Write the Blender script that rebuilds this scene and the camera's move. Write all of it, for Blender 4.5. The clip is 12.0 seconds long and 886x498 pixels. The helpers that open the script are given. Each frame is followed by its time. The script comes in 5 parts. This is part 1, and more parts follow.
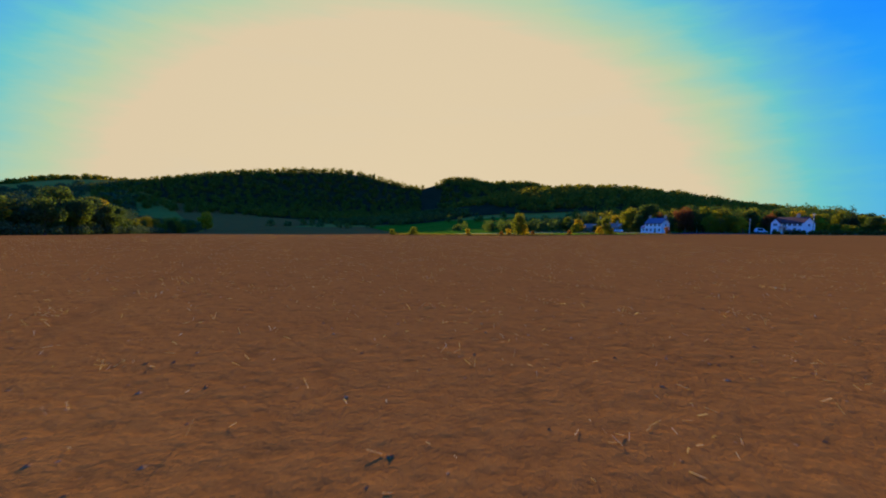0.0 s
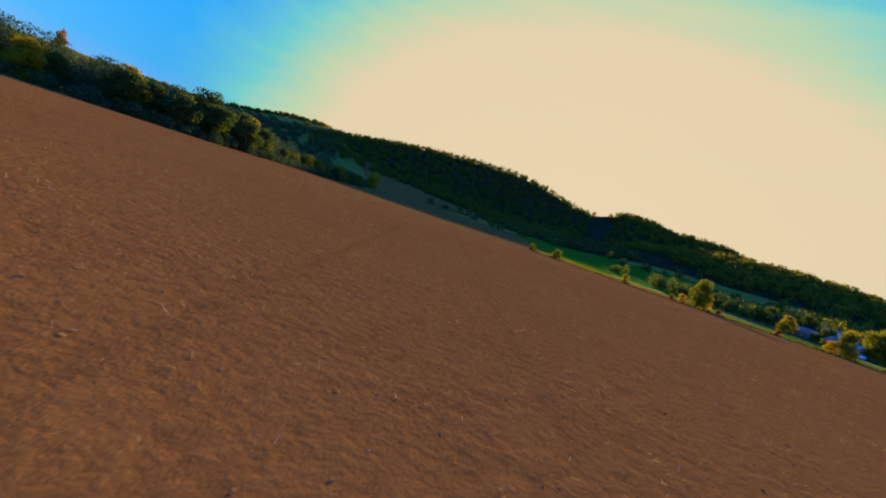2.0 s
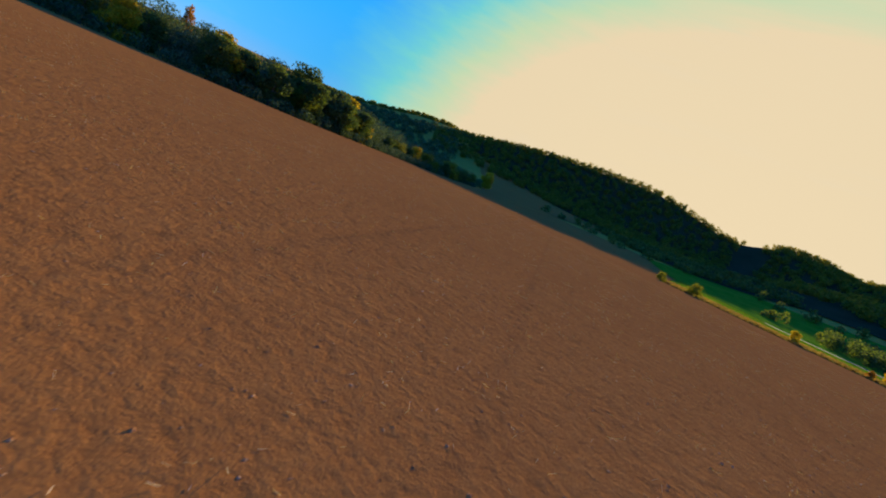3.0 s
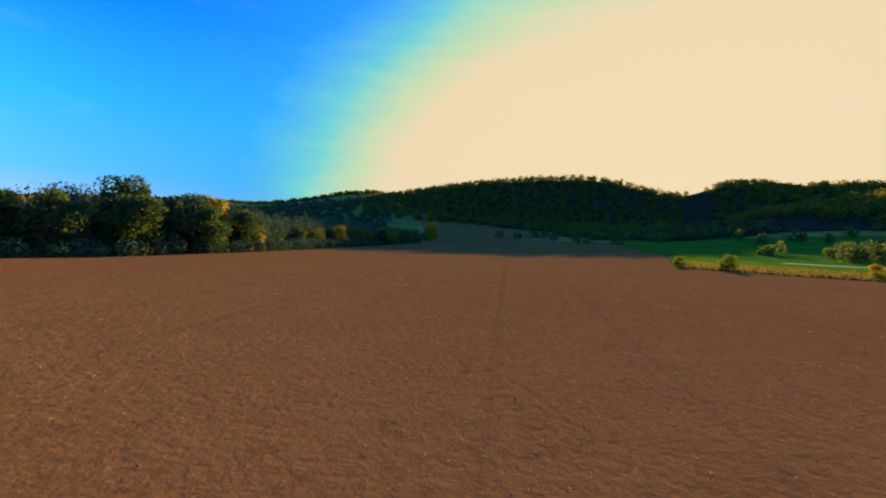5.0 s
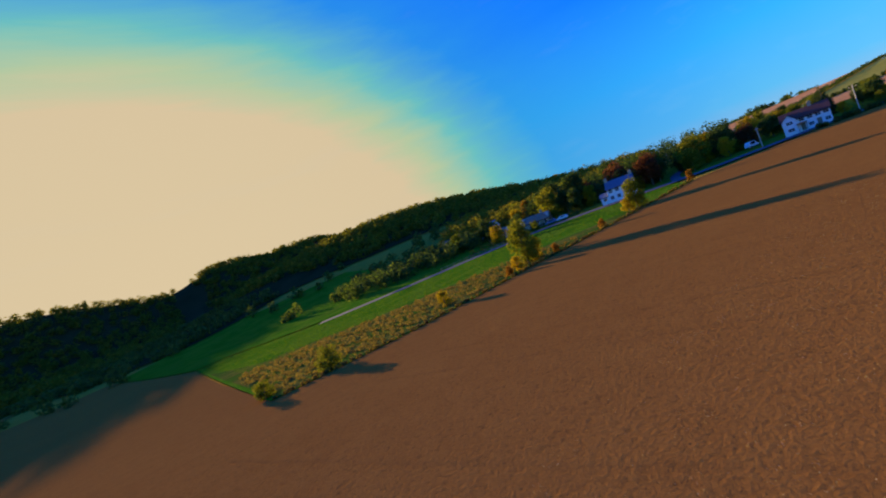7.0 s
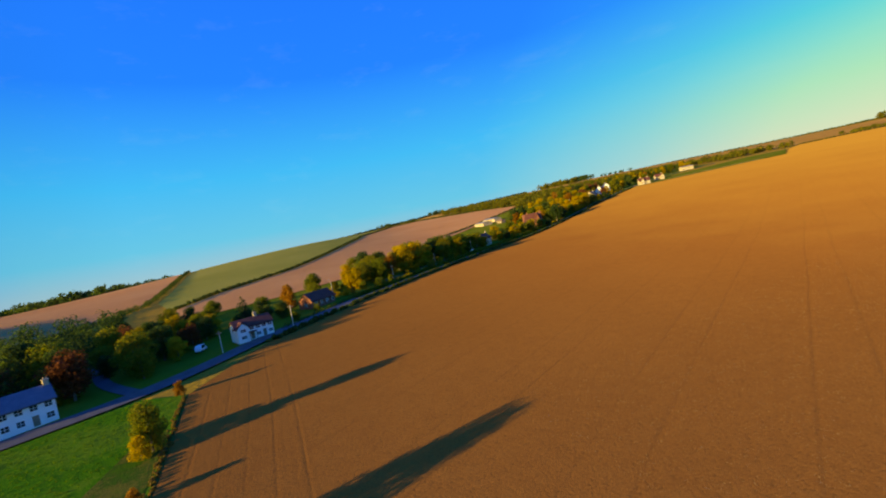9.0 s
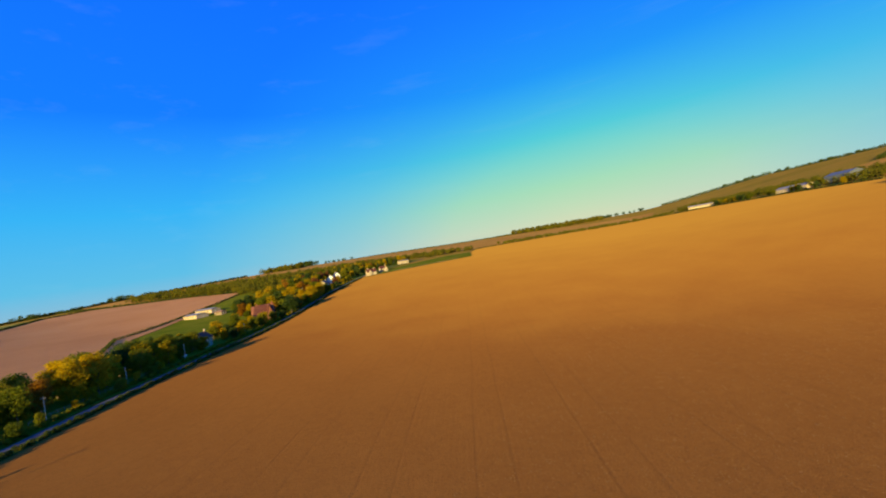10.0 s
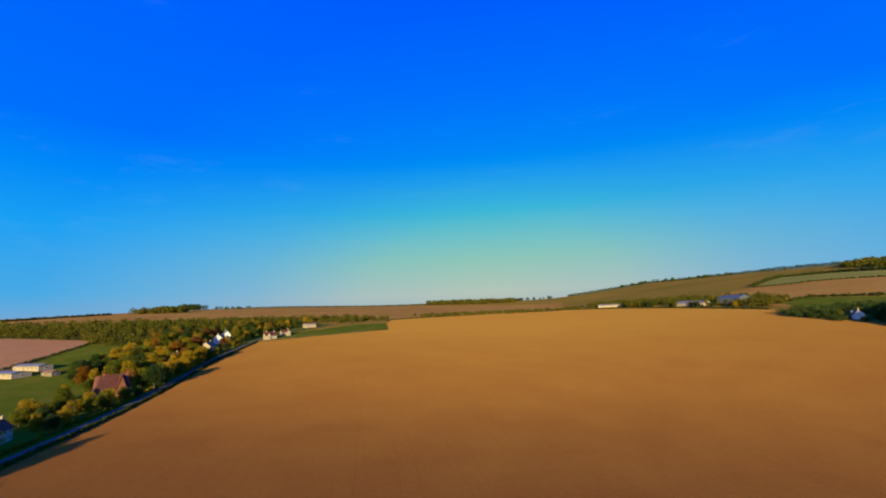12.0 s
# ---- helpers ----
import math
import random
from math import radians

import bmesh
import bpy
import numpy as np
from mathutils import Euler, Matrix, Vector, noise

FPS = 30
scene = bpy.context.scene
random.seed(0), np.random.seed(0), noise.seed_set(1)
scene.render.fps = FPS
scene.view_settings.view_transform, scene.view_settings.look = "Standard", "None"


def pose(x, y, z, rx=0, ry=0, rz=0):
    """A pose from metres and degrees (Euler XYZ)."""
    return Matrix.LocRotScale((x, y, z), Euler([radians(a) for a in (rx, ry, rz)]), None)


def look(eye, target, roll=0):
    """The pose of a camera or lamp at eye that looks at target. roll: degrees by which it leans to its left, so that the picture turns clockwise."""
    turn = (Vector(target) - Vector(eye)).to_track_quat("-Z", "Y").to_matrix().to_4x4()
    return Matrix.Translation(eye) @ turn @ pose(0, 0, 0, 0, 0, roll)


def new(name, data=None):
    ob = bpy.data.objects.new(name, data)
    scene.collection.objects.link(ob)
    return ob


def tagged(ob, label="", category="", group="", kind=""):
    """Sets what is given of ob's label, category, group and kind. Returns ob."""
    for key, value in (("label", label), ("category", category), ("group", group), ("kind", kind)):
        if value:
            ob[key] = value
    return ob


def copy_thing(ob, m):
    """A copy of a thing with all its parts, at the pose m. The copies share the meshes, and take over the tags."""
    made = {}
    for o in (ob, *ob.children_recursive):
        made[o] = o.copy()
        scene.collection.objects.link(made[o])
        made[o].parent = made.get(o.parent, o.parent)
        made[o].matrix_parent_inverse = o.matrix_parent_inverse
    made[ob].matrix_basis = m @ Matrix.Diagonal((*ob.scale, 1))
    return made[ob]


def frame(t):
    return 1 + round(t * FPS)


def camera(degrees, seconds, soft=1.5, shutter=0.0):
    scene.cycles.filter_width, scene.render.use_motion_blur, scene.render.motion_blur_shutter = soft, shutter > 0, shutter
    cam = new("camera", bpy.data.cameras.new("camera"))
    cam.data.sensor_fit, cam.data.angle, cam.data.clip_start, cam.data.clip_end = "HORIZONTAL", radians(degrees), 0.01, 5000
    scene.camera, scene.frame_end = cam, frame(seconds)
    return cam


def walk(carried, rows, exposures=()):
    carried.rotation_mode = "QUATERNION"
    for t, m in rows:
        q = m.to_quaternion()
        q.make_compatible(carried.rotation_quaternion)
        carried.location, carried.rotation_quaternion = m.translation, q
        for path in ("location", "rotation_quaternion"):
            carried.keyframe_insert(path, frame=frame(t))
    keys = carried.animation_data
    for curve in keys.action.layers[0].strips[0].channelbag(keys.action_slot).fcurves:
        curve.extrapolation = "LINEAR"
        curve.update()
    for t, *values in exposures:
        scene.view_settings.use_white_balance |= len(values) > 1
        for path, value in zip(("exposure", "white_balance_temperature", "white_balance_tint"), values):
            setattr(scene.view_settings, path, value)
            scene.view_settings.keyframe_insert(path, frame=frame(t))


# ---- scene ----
cam = camera(93.5, 12.0, soft=1.9, shutter=0.06)
PATH = [
    (0, pose(-5.5, 3.6, 1.86, 87.1, -2.1, -1.6)),
    (0.5, pose(-4.0, 10.8, 1.81, 86.6, -7.2, 1.8)),
    (1, pose(-2.7, 17.8, 1.94, 84.9, -10.2, 7.5)),
    (1.5, pose(-2.2, 24.0, 2.19, 85.4, -14.3, 13.3)),
    (2, pose(-2.6, 31.1, 2.56, 83.8, -20.5, 20.8)),
    (2.5, pose(-4.0, 40.6, 3.05, 79.8, -24.2, 31.6)),
    (2.7, pose(-4.7, 43.8, 3.13, 78.0, -24.9, 36.1)),
    (3.1, pose(-6.9, 49.8, 3.05, 77.5, -25.0, 38.7)),
    (3.5, pose(-9.6, 55.4, 2.91, 79.4, -23.1, 39.8)),
    (3.9, pose(-12.4, 60.8, 2.89, 82.3, -19.6, 41.2)),
    (4.3, pose(-15.6, 65.9, 3.00, 84.7, -14.5, 41.0)),
    (4.5, pose(-17.5, 68.1, 3.30, 85.4, -11.5, 38.7)),
    (4.7, pose(-19.4, 70.1, 3.50, 86.0, -8.4, 35.4)),
    (5, pose(-21.5, 73.2, 3.69, 87.0, -3.7, 30.1)),
    (5.3, pose(-22.9, 76.8, 3.68, 87.6, 2.4, 21.7)),
    (5.5, pose(-23.4, 79.8, 3.85, 88.1, 6.5, 16.3)),
    (6, pose(-23.6, 89.4, 4.88, 88.9, 15.8, 0.1)),
    (6.4, pose(-24.7, 99.0, 6.28, 88.9, 19.4, -9.6)),
    (6.7, pose(-27.3, 107.4, 7.75, 89.5, 20.2, -20.7)),
    (7.1, pose(-28.2, 120.0, 10.50, 89.1, 20.1, -37.7)),
    (7.5, pose(-27.4, 133.2, 14.55, 87.2, 18.2, -57.4)),
    (7.9, pose(-24.9, 146.0, 18.70, 85.4, 15.6, -76.9)),
    (8.3, pose(-20.1, 155.9, 22.20, 85.2, 13.3, -92.9)),
    (8.5, pose(-15.9, 157.9, 23.80, 85.7, 12.4, -100.2)),
    (9, pose(-10.0, 161.1, 26.20, 87.1, 10.9, -118.3)),
    (9.5, pose(-0.8, 160.3, 28.80, 89.1, 10.0, -136.7)),
    (10, pose(9.6, 156.1, 33.50, 91.7, 9.6, -155.8)),
    (10.5, pose(16.9, 150.4, 38.20, 95.0, 8.2, -168.3)),
    (11, pose(22.3, 144.2, 42.20, 99.6, 5.3, -173.0)),
    (11.5, pose(27.1, 137.1, 46.10, 100.8, 1.9, -173.7)),
    (12, pose(31.4, 129.3, 49.70, 98.9, 2.4, -168.5)),
]
EXPOSURES = [(0.0, 2.46, 6300, 8), (4.5, 2.7, 6450, 7), (5.5, 2.68, 6450, 7), (6.5, 2.42, 6350, 9), (8.5, 2.32, 8300, -6), (9.4, 2.42, 8500, -7), (10.0, 2.24, 7400, -4), (11.0, 1.92, 6200, 2), (12.0, 1.86, 5950, 5)]
walk(cam, PATH, EXPOSURES)

# ---- world and sun ----
SUN_AZ, SUN_EL = radians(-5.0), radians(9.5)      # clockwise from +y, above the horizon
SUN_DIR = Vector((math.sin(SUN_AZ) * math.cos(SUN_EL), math.cos(SUN_AZ) * math.cos(SUN_EL), math.sin(SUN_EL)))


def lin(r, g, b):
    """A display colour of 0 to 255 as linear values."""
    return tuple(((c / 255 + 0.055) / 1.055) ** 2.4 if c > 10 else c / 255 / 12.92 for c in (r, g, b)) + (1.0,)


class Nodes:
    """Short hand for building a node tree."""

    def __init__(self, tree):
        self.tree = tree
        tree.nodes.clear()

    def add(self, kind, **values):
        node = self.tree.nodes.new(kind)
        for key, value in values.items():
            if key in node.inputs:
                if isinstance(value, bpy.types.NodeSocket):
                    self.tree.links.new(value, node.inputs[key])
                else:
                    node.inputs[key].default_value = value
        return node

    def link(self, a, b):
        self.tree.links.new(a, b)

    def math(self, op, a, b=0.0, c=0.0, clamp=False):
        node = self.tree.nodes.new("ShaderNodeMath")
        node.operation, node.use_clamp = op, clamp
        for socket, value in zip(node.inputs, (a, b, c)):
            if isinstance(value, bpy.types.NodeSocket):
                self.tree.links.new(value, socket)
            else:
                socket.default_value = value
        return node.outputs[0]

    def ramp(self, fac, stops, interpolation="LINEAR"):
        node = self.tree.nodes.new("ShaderNodeValToRGB")
        node.color_ramp.interpolation = interpolation
        elements = node.color_ramp.elements
        elements[0].position, elements[0].color = stops[0]
        elements[1].position, elements[1].color = stops[-1]
        for position, colour in stops[1:-1]:
            elements.new(position).color = colour
        self.link(fac, node.inputs[0])
        return node.outputs[0]

    def mix(self, fac, a, b, blend="MIX"):
        node = self.tree.nodes.new("ShaderNodeMix")
        node.data_type, node.blend_type = "RGBA", blend
        for socket, value in ((node.inputs[0], fac), (node.inputs[6], a), (node.inputs[7], b)):
            if isinstance(value, bpy.types.NodeSocket):
                self.link(value, socket)
            else:
                socket.default_value = value
        return node.outputs[2]

    def noise(self, vector, scale, detail=4.0, rough=0.55):
        return self.add("ShaderNodeTexNoise", Vector=vector, Scale=scale, Detail=detail, Roughness=rough).outputs["Fac"]


def build_world():
    world = bpy.data.worlds.new("evening_sky")
    scene.world = world
    world.use_nodes = True
    n = Nodes(world.node_tree)
    coord = n.add("ShaderNodeTexCoord").outputs["Generated"]
    xyz = n.add("ShaderNodeSeparateXYZ", Vector=coord)
    x, y, z = xyz.outputs[0], xyz.outputs[1], xyz.outputs[2]
    height = n.math("MULTIPLY", n.math("ARCSINE", z), 180 / math.pi)          # degrees above the horizon
    # the aureole is wider along the horizon than upwards
    tall = n.add("ShaderNodeCombineXYZ", X=x, Y=y, Z=n.math("MULTIPLY", z, 1.6))
    unit = n.tree.nodes.new("ShaderNodeVectorMath")
    unit.operation = "NORMALIZE"
    n.link(tall.outputs[0], unit.inputs[0])
    toward = Vector((-0.06, 0.99, 0.02)).normalized()

    def angle(direction):
        dot = n.tree.nodes.new("ShaderNodeVectorMath")
        dot.operation = "DOT_PRODUCT"
        n.link(unit.outputs[0], dot.inputs[0])
        dot.inputs[1].default_value = direction
        return n.math("MULTIPLY", n.math("ARCCOSINE", dot.outputs["Value"]), 180 / math.pi)

    cirrus_map = n.add("ShaderNodeMapping", Vector=coord)
    cirrus_map.inputs["Scale"].default_value = (0.9, 4.2, 11.0)
    cirrus_map.inputs["Rotation"].default_value = (0.3, 0.5, 0.8)
    wisps = n.noise(cirrus_map.outputs[0], 2.2, 7.0, 0.62)
    wisp = n.math("MULTIPLY", n.math("SUBTRACT", wisps, 0.56, clamp=True), 0.18, clamp=True)
    blue = n.ramp(n.math("DIVIDE", height, 60.0, clamp=True), [
        (0.0, lin(142, 174, 208)), (0.06, lin(88, 176, 230)), (0.18, lin(50, 166, 246)), (0.36, lin(10, 116, 255)),
        (0.7, lin(0, 94, 255)), (1.0, lin(0, 84, 248))])
    # the glare stands over the setting sun, wider than it is tall
    bearing = n.math("SUBTRACT", n.math("MULTIPLY", n.math("ARCTAN2", x, y), 180 / math.pi), -2.5)
    up = n.math("MULTIPLY", height, 1.36)
    glare = n.math("SQRT", n.math("ADD", n.math("MULTIPLY", bearing, bearing), n.math("MULTIPLY", up, up)))
    near = n.math("ADD", glare, n.math("MULTIPLY", n.math("SUBTRACT", wisps, 0.5), 6.0))
    glow = n.ramp(n.math("DIVIDE", near, 80.0, clamp=True), [
        (0.0, lin(233, 210, 172)), (0.45, lin(228, 206, 170)), (0.51, lin(190, 210, 172)), (0.58, lin(118, 204, 200)),
        (0.68, lin(56, 166, 240)), (1.0, lin(28, 128, 252))])
    strength = n.ramp(n.math("DIVIDE", near, 80.0, clamp=True), [
        (0.0, (1, 1, 1, 1)), (0.56, (1, 1, 1, 1)), (0.72, (0.45, 0.45, 0.45, 1)), (0.95, (0, 0, 0, 1))])
    sky = n.mix(strength, blue, glow)
    # the paler band opposite the sun
    far = angle(Vector((-SUN_DIR.x, -SUN_DIR.y, 0.02)).normalized())
    band = n.ramp(n.math("DIVIDE", far, 60.0, clamp=True), [
        (0.0, (0.86, 0.86, 0.86, 1)), (0.30, (0.70, 0.70, 0.70, 1)), (0.52, (0.34, 0.34, 0.34, 1)), (0.85, (0, 0, 0, 1))])
    low = n.ramp(n.math("DIVIDE", height, 30.0, clamp=True), [
        (0.0, lin(186, 188, 182)), (0.09, lin(208, 208, 176)), (0.24, lin(172, 214, 166)), (0.46, lin(92, 206, 196)), (0.70, lin(48, 176, 236)), (1.0, lin(36, 148, 252))])
    sky = n.mix(band, sky, low)
    sky = n.mix(wisp, sky, lin(196, 214, 226))
    # the haze round the sun is dimmer than the clear sky away from it
    dim = n.ramp(n.math("DIVIDE", angle(toward), 100.0, clamp=True), [(0.0, (0.70, 0.70, 0.70, 1)), (0.5, (0.70, 0.70, 0.70, 1)), (0.85, (1, 1, 1, 1)), (1.0, (1, 1, 1, 1))])
    sky = n.mix(1.0, sky, dim, "MULTIPLY")
    # below the horizon
    sky = n.mix(n.math("MULTIPLY", height, -0.5, clamp=True), sky, lin(90, 78, 60))
    back = n.add("ShaderNodeBackground", Color=sky, Strength=0.25)
    out = n.add("ShaderNodeOutputWorld")
    n.link(back.outputs[0], out.inputs[0])


build_world()
sun_data = bpy.data.lights.new("sun", "SUN")
sun_data.energy, sun_data.angle, sun_data.color = 1.95, radians(0.6), (1.0, 0.74, 0.33)
sun = new("sun", sun_data)
sun.matrix_world = look(SUN_DIR * 50, (0, 0, 0))

# ---- lie of the land ----
def soft(v, w):
    return w * np.log1p(np.exp(np.clip(np.asarray(v, float) / w, -40, 40)))


def step(v, w):
    return 1 / (1 + np.exp(-np.clip(np.asarray(v, float) / w, -40, 40)))


# hills: centre, half widths along and across, turn, height, steepness of the sides
HILLS = [
    (-144, 763, 177, 44, 24, 87, 0.8),      # wooded hill beside the setting sun
    (-688, 895, 333, 139, -30, 83.5, 1.0),     # long back ridge
    (-1082, 619, 316, 228, -60, 45, 1.0),
    (135, 835, 125, 132, 0, 48.4, 2.5),         # wooded ridge behind the village
    (186, 598, 158, 133, -35, 49.6, 1.2),
    (360, 480, 150, 90, -15, 3, 1.0),
    (660, 90, 190, 110, -40, 17, 1.0),       # crest of the eastern fields
    (-60, 1500, 600, 200, 0, 34, 1.0),
    (-420, -1380, 420, 200, 0, 24, 1.0),
    (-760, -1080, 330, 240, 40, 34, 1.0),
    (-700, -620, 240, 170, 60, 26, 1.0),
    (120, -1250, 220, 130, 0, 10, 1.0),
]


def height(x, y):
    """The height of the land at a place; takes numbers or arrays."""
    x, y = np.asarray(x, float), np.asarray(y, float)
    s = soft(-60 - y, 30.0)
    south = step(-60 - y, 60.0)
    cap = 430 + 470 * step(20 - y, 60.0)          # the eastern rise crests early in the north
    east = cap - soft(cap - x, 60.0)
    z = 0.045 * soft(east - 15, 30.0) - 0.9 + 0.115 * s / (1 + s / 1000)
    z += 0.1 * np.minimum(soft(-50 - x, 40.0), 300) * south
    west = soft(-30 - x, 20.0)
    z -= (0.05 * west / (1 + west / 260)) * (1 - south)
    north = soft(y - 140, 15.0)
    z -= 0.04 * north / (1 + north / 120) * step(50 - x, 25.0)
    for cx, cy, a, b, turn, h, power in HILLS:
        c, q = math.cos(radians(turn)), math.sin(radians(turn))
        u, v = ((x - cx) * c + (y - cy) * q) / a, ((y - cy) * c - (x - cx) * q) / b
        z += h * np.exp(-0.5 * (u * u + v * v) ** power)
    return z


def ground_z(x, y):
    return float(height(x, y))


# ---- materials ----
def material(name, colours, scale=1.0, detail_scale=12.0, rough=0.9, bump=0.3, bump_scale=None, metal=0.0, spec=0.3, island=0.0, each=0.0, translucent=0.0, sheen=0.0):
    """A rough surface whose colour wanders between the given ones at two scales. island, each: how far single pieces or objects differ."""
    m = bpy.data.materials.new(name)
    m.use_nodes = True
    n = Nodes(m.node_tree)
    place = n.add("ShaderNodeNewGeometry").outputs["Position"] if each == 0 else n.add("ShaderNodeTexCoord").outputs["Object"]
    broad = n.noise(place, scale, 3.0)
    fine = n.noise(place, detail_scale, 5.0, 0.65)
    fac = n.math("ADD", n.math("MULTIPLY", broad, 0.6), n.math("MULTIPLY", fine, 0.4))
    if island:
        chance = n.add("ShaderNodeNewGeometry").outputs["Random Per Island"]
        fac = n.math("ADD", fac, n.math("MULTIPLY", n.math("SUBTRACT", chance, 0.5), island))
    if each:
        chance = n.add("ShaderNodeObjectInfo").outputs["Random"]
        fac = n.math("ADD", fac, n.math("MULTIPLY", n.math("SUBTRACT", chance, 0.5), each))
    stops = [(0.25 + 0.5 * i / (len(colours) - 1), (*c, 1.0)) for i, c in enumerate(colours)]
    colour = n.ramp(fac, stops)
    shader = n.add("ShaderNodeBsdfPrincipled", **{"Base Color": colour, "Roughness": rough, "Metallic": metal, "Specular IOR Level": spec, "Sheen Weight": sheen})
    if bump:
        relief = n.add("ShaderNodeBump", Height=n.noise(place, bump_scale or detail_scale, 6.0, 0.7), Strength=bump, Distance=1.0 / (bump_scale or detail_scale))
        n.link(relief.outputs[0], shader.inputs["Normal"])
    out = n.add("ShaderNodeOutputMaterial")
    if translucent:
        thin = n.add("ShaderNodeBsdfTranslucent", Color=n.mix(1.0, colour, (1.0, 0.95, 0.45, 1), "MULTIPLY"))
        both = n.tree.nodes.new("ShaderNodeMixShader")
        both.inputs[0].default_value = translucent
        n.link(shader.outputs[0], both.inputs[1])
        n.link(thin.outputs[0], both.inputs[2])
        n.link(both.outputs[0], out.inputs[0])
    else:
        n.link(shader.outputs[0], out.inputs[0])
    return m


def soil_material():
    """Tilled chalky soil: crumbs, drill rows, pairs of wheel marks along the field and headland passes across its northern end."""
    m = bpy.data.materials.new("tilled_soil")
    m.use_nodes = True
    n = Nodes(m.node_tree)
    place = n.add("ShaderNodeNewGeometry").outputs["Position"]
    turned = n.add("ShaderNodeMapping", Vector=place)
    turned.inputs["Rotation"].default_value = (0, 0, radians(-21))
    wobble = n.math("MULTIPLY", n.noise(place, 0.02, 1.0), 1.6)
    across = n.math("ADD", n.add("ShaderNodeSeparateXYZ", Vector=turned.outputs[0]).outputs[0], wobble)
    head_turn = n.add("ShaderNodeMapping", Vector=place)
    head_turn.inputs["Rotation"].default_value = (0, 0, radians(4))
    headland = n.math("ADD", n.add("ShaderNodeSeparateXYZ", Vector=head_turn.outputs[0]).outputs[1], wobble)
    in_head = n.math("MULTIPLY", n.math("SUBTRACT", headland, 158.0), 0.5, clamp=True)

    def lines(value, period, width):
        gap = n.math("ABSOLUTE", n.math("SUBTRACT", n.math("FRACT", n.math("DIVIDE", value, period)), 0.5))
        return n.math("SUBTRACT", 1.0, n.math("DIVIDE", n.math("MULTIPLY", gap, period), width), clamp=True)

    def pair(value, period, apart, width):
        gap = n.math("ABSOLUTE", n.math("SUBTRACT", n.math("FRACT", n.math("DIVIDE", value, period)), 0.5))
        return n.math("SUBTRACT", 1.0, n.math("DIVIDE", n.math("ABSOLUTE", n.math("SUBTRACT", n.math("MULTIPLY", gap, period), apart / 2)), width), clamp=True)

    rows_along = n.math("SINE", n.math("MULTIPLY", across, 2 * math.pi / 1.1))
    rows_head = n.math("SINE", n.math("MULTIPLY", headland, 2 * math.pi / 1.1))
    rows = n.math("ADD", n.math("MULTIPLY", rows_along, n.math("SUBTRACT", 1.0, in_head)), n.math("MULTIPLY", rows_head, n.math("MULTIPLY", in_head, 0.7)))
    patchy = n.math("MULTIPLY", n.math("SUBTRACT", n.noise(place, 0.06, 3.0), 0.35), 3.0, clamp=True)
    rows = n.math("MULTIPLY", rows, patchy)
    wheel = n.math("MULTIPLY", pair(across, 19.0, 6.0, 0.40), n.math("SUBTRACT", 1.0, in_head))
    wheel = n.math("ADD", wheel, n.math("MULTIPLY", lines(headland, 3.6, 0.36), n.math("MULTIPLY", in_head, 0.85)))
    wheel = n.math("MULTIPLY", wheel, n.math("ADD", n.math("MULTIPLY", patchy, 0.6), 0.4))
    broad = n.noise(place, 0.03, 4.0)
    mid = n.noise(place, 0.5, 4.0)
    crumbs = n.noise(place, 5.0, 8.0, 0.7)
    grit = n.noise(place, 26.0, 4.0, 0.7)
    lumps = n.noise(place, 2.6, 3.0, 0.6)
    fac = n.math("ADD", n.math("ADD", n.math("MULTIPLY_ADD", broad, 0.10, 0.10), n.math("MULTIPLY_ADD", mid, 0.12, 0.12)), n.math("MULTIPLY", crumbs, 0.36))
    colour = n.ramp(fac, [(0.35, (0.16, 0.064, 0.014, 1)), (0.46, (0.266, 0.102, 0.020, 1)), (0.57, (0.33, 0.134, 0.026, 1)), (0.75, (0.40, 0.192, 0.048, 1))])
    # shade in the dips between lumps, mixed into the soil colour
    hollow_shade = n.math("MULTIPLY", n.math("SUBTRACT", 0.46, lumps), 5.0, clamp=True)
    colour = n.mix(n.math("MULTIPLY", hollow_shade, 0.55), colour, (0.13, 0.058, 0.015, 1))
    colour = n.mix(n.math("MULTIPLY", wheel, 0.22), colour, (0.13, 0.055, 0.016, 1))
    # colour turns paler and more golden towards the crest in the south
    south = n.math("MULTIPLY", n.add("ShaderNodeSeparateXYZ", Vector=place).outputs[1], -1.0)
    south_tone = n.math("MULTIPLY", n.math("SUBTRACT", n.math("ADD", south, n.math("MULTIPLY", broad, 160.0)), 60.0), 0.0021, clamp=True)
    colour = n.mix(n.math("MINIMUM", south_tone, 0.85), colour, (0.45, 0.235, 0.034, 1))
    fleck = n.math("MULTIPLY", n.math("SUBTRACT", grit, 0.66, clamp=True), 4.0, clamp=True)
    colour = n.mix(fleck, colour, (0.46, 0.30, 0.13, 1))
    relief = n.math("ADD", n.math("MULTIPLY", crumbs, 0.05), n.math("MULTIPLY", grit, 0.012))
    relief = n.math("ADD", relief, n.math("MULTIPLY", mid, 0.012))
    relief = n.math("ADD", relief, n.math("MULTIPLY", lumps, 0.05))
    relief = n.math("ADD", relief, n.math("MULTIPLY", rows, 0.005))
    relief = n.math("SUBTRACT", relief, n.math("MULTIPLY", wheel, 0.03))
    bump = n.add("ShaderNodeBump", Height=relief, Strength=0.8, Distance=1.0)
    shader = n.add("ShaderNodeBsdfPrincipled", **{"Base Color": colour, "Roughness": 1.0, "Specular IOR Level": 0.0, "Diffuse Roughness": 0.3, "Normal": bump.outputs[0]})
    out = n.add("ShaderNodeOutputMaterial")
    n.link(shader.outputs[0], out.inputs[0])
    return m


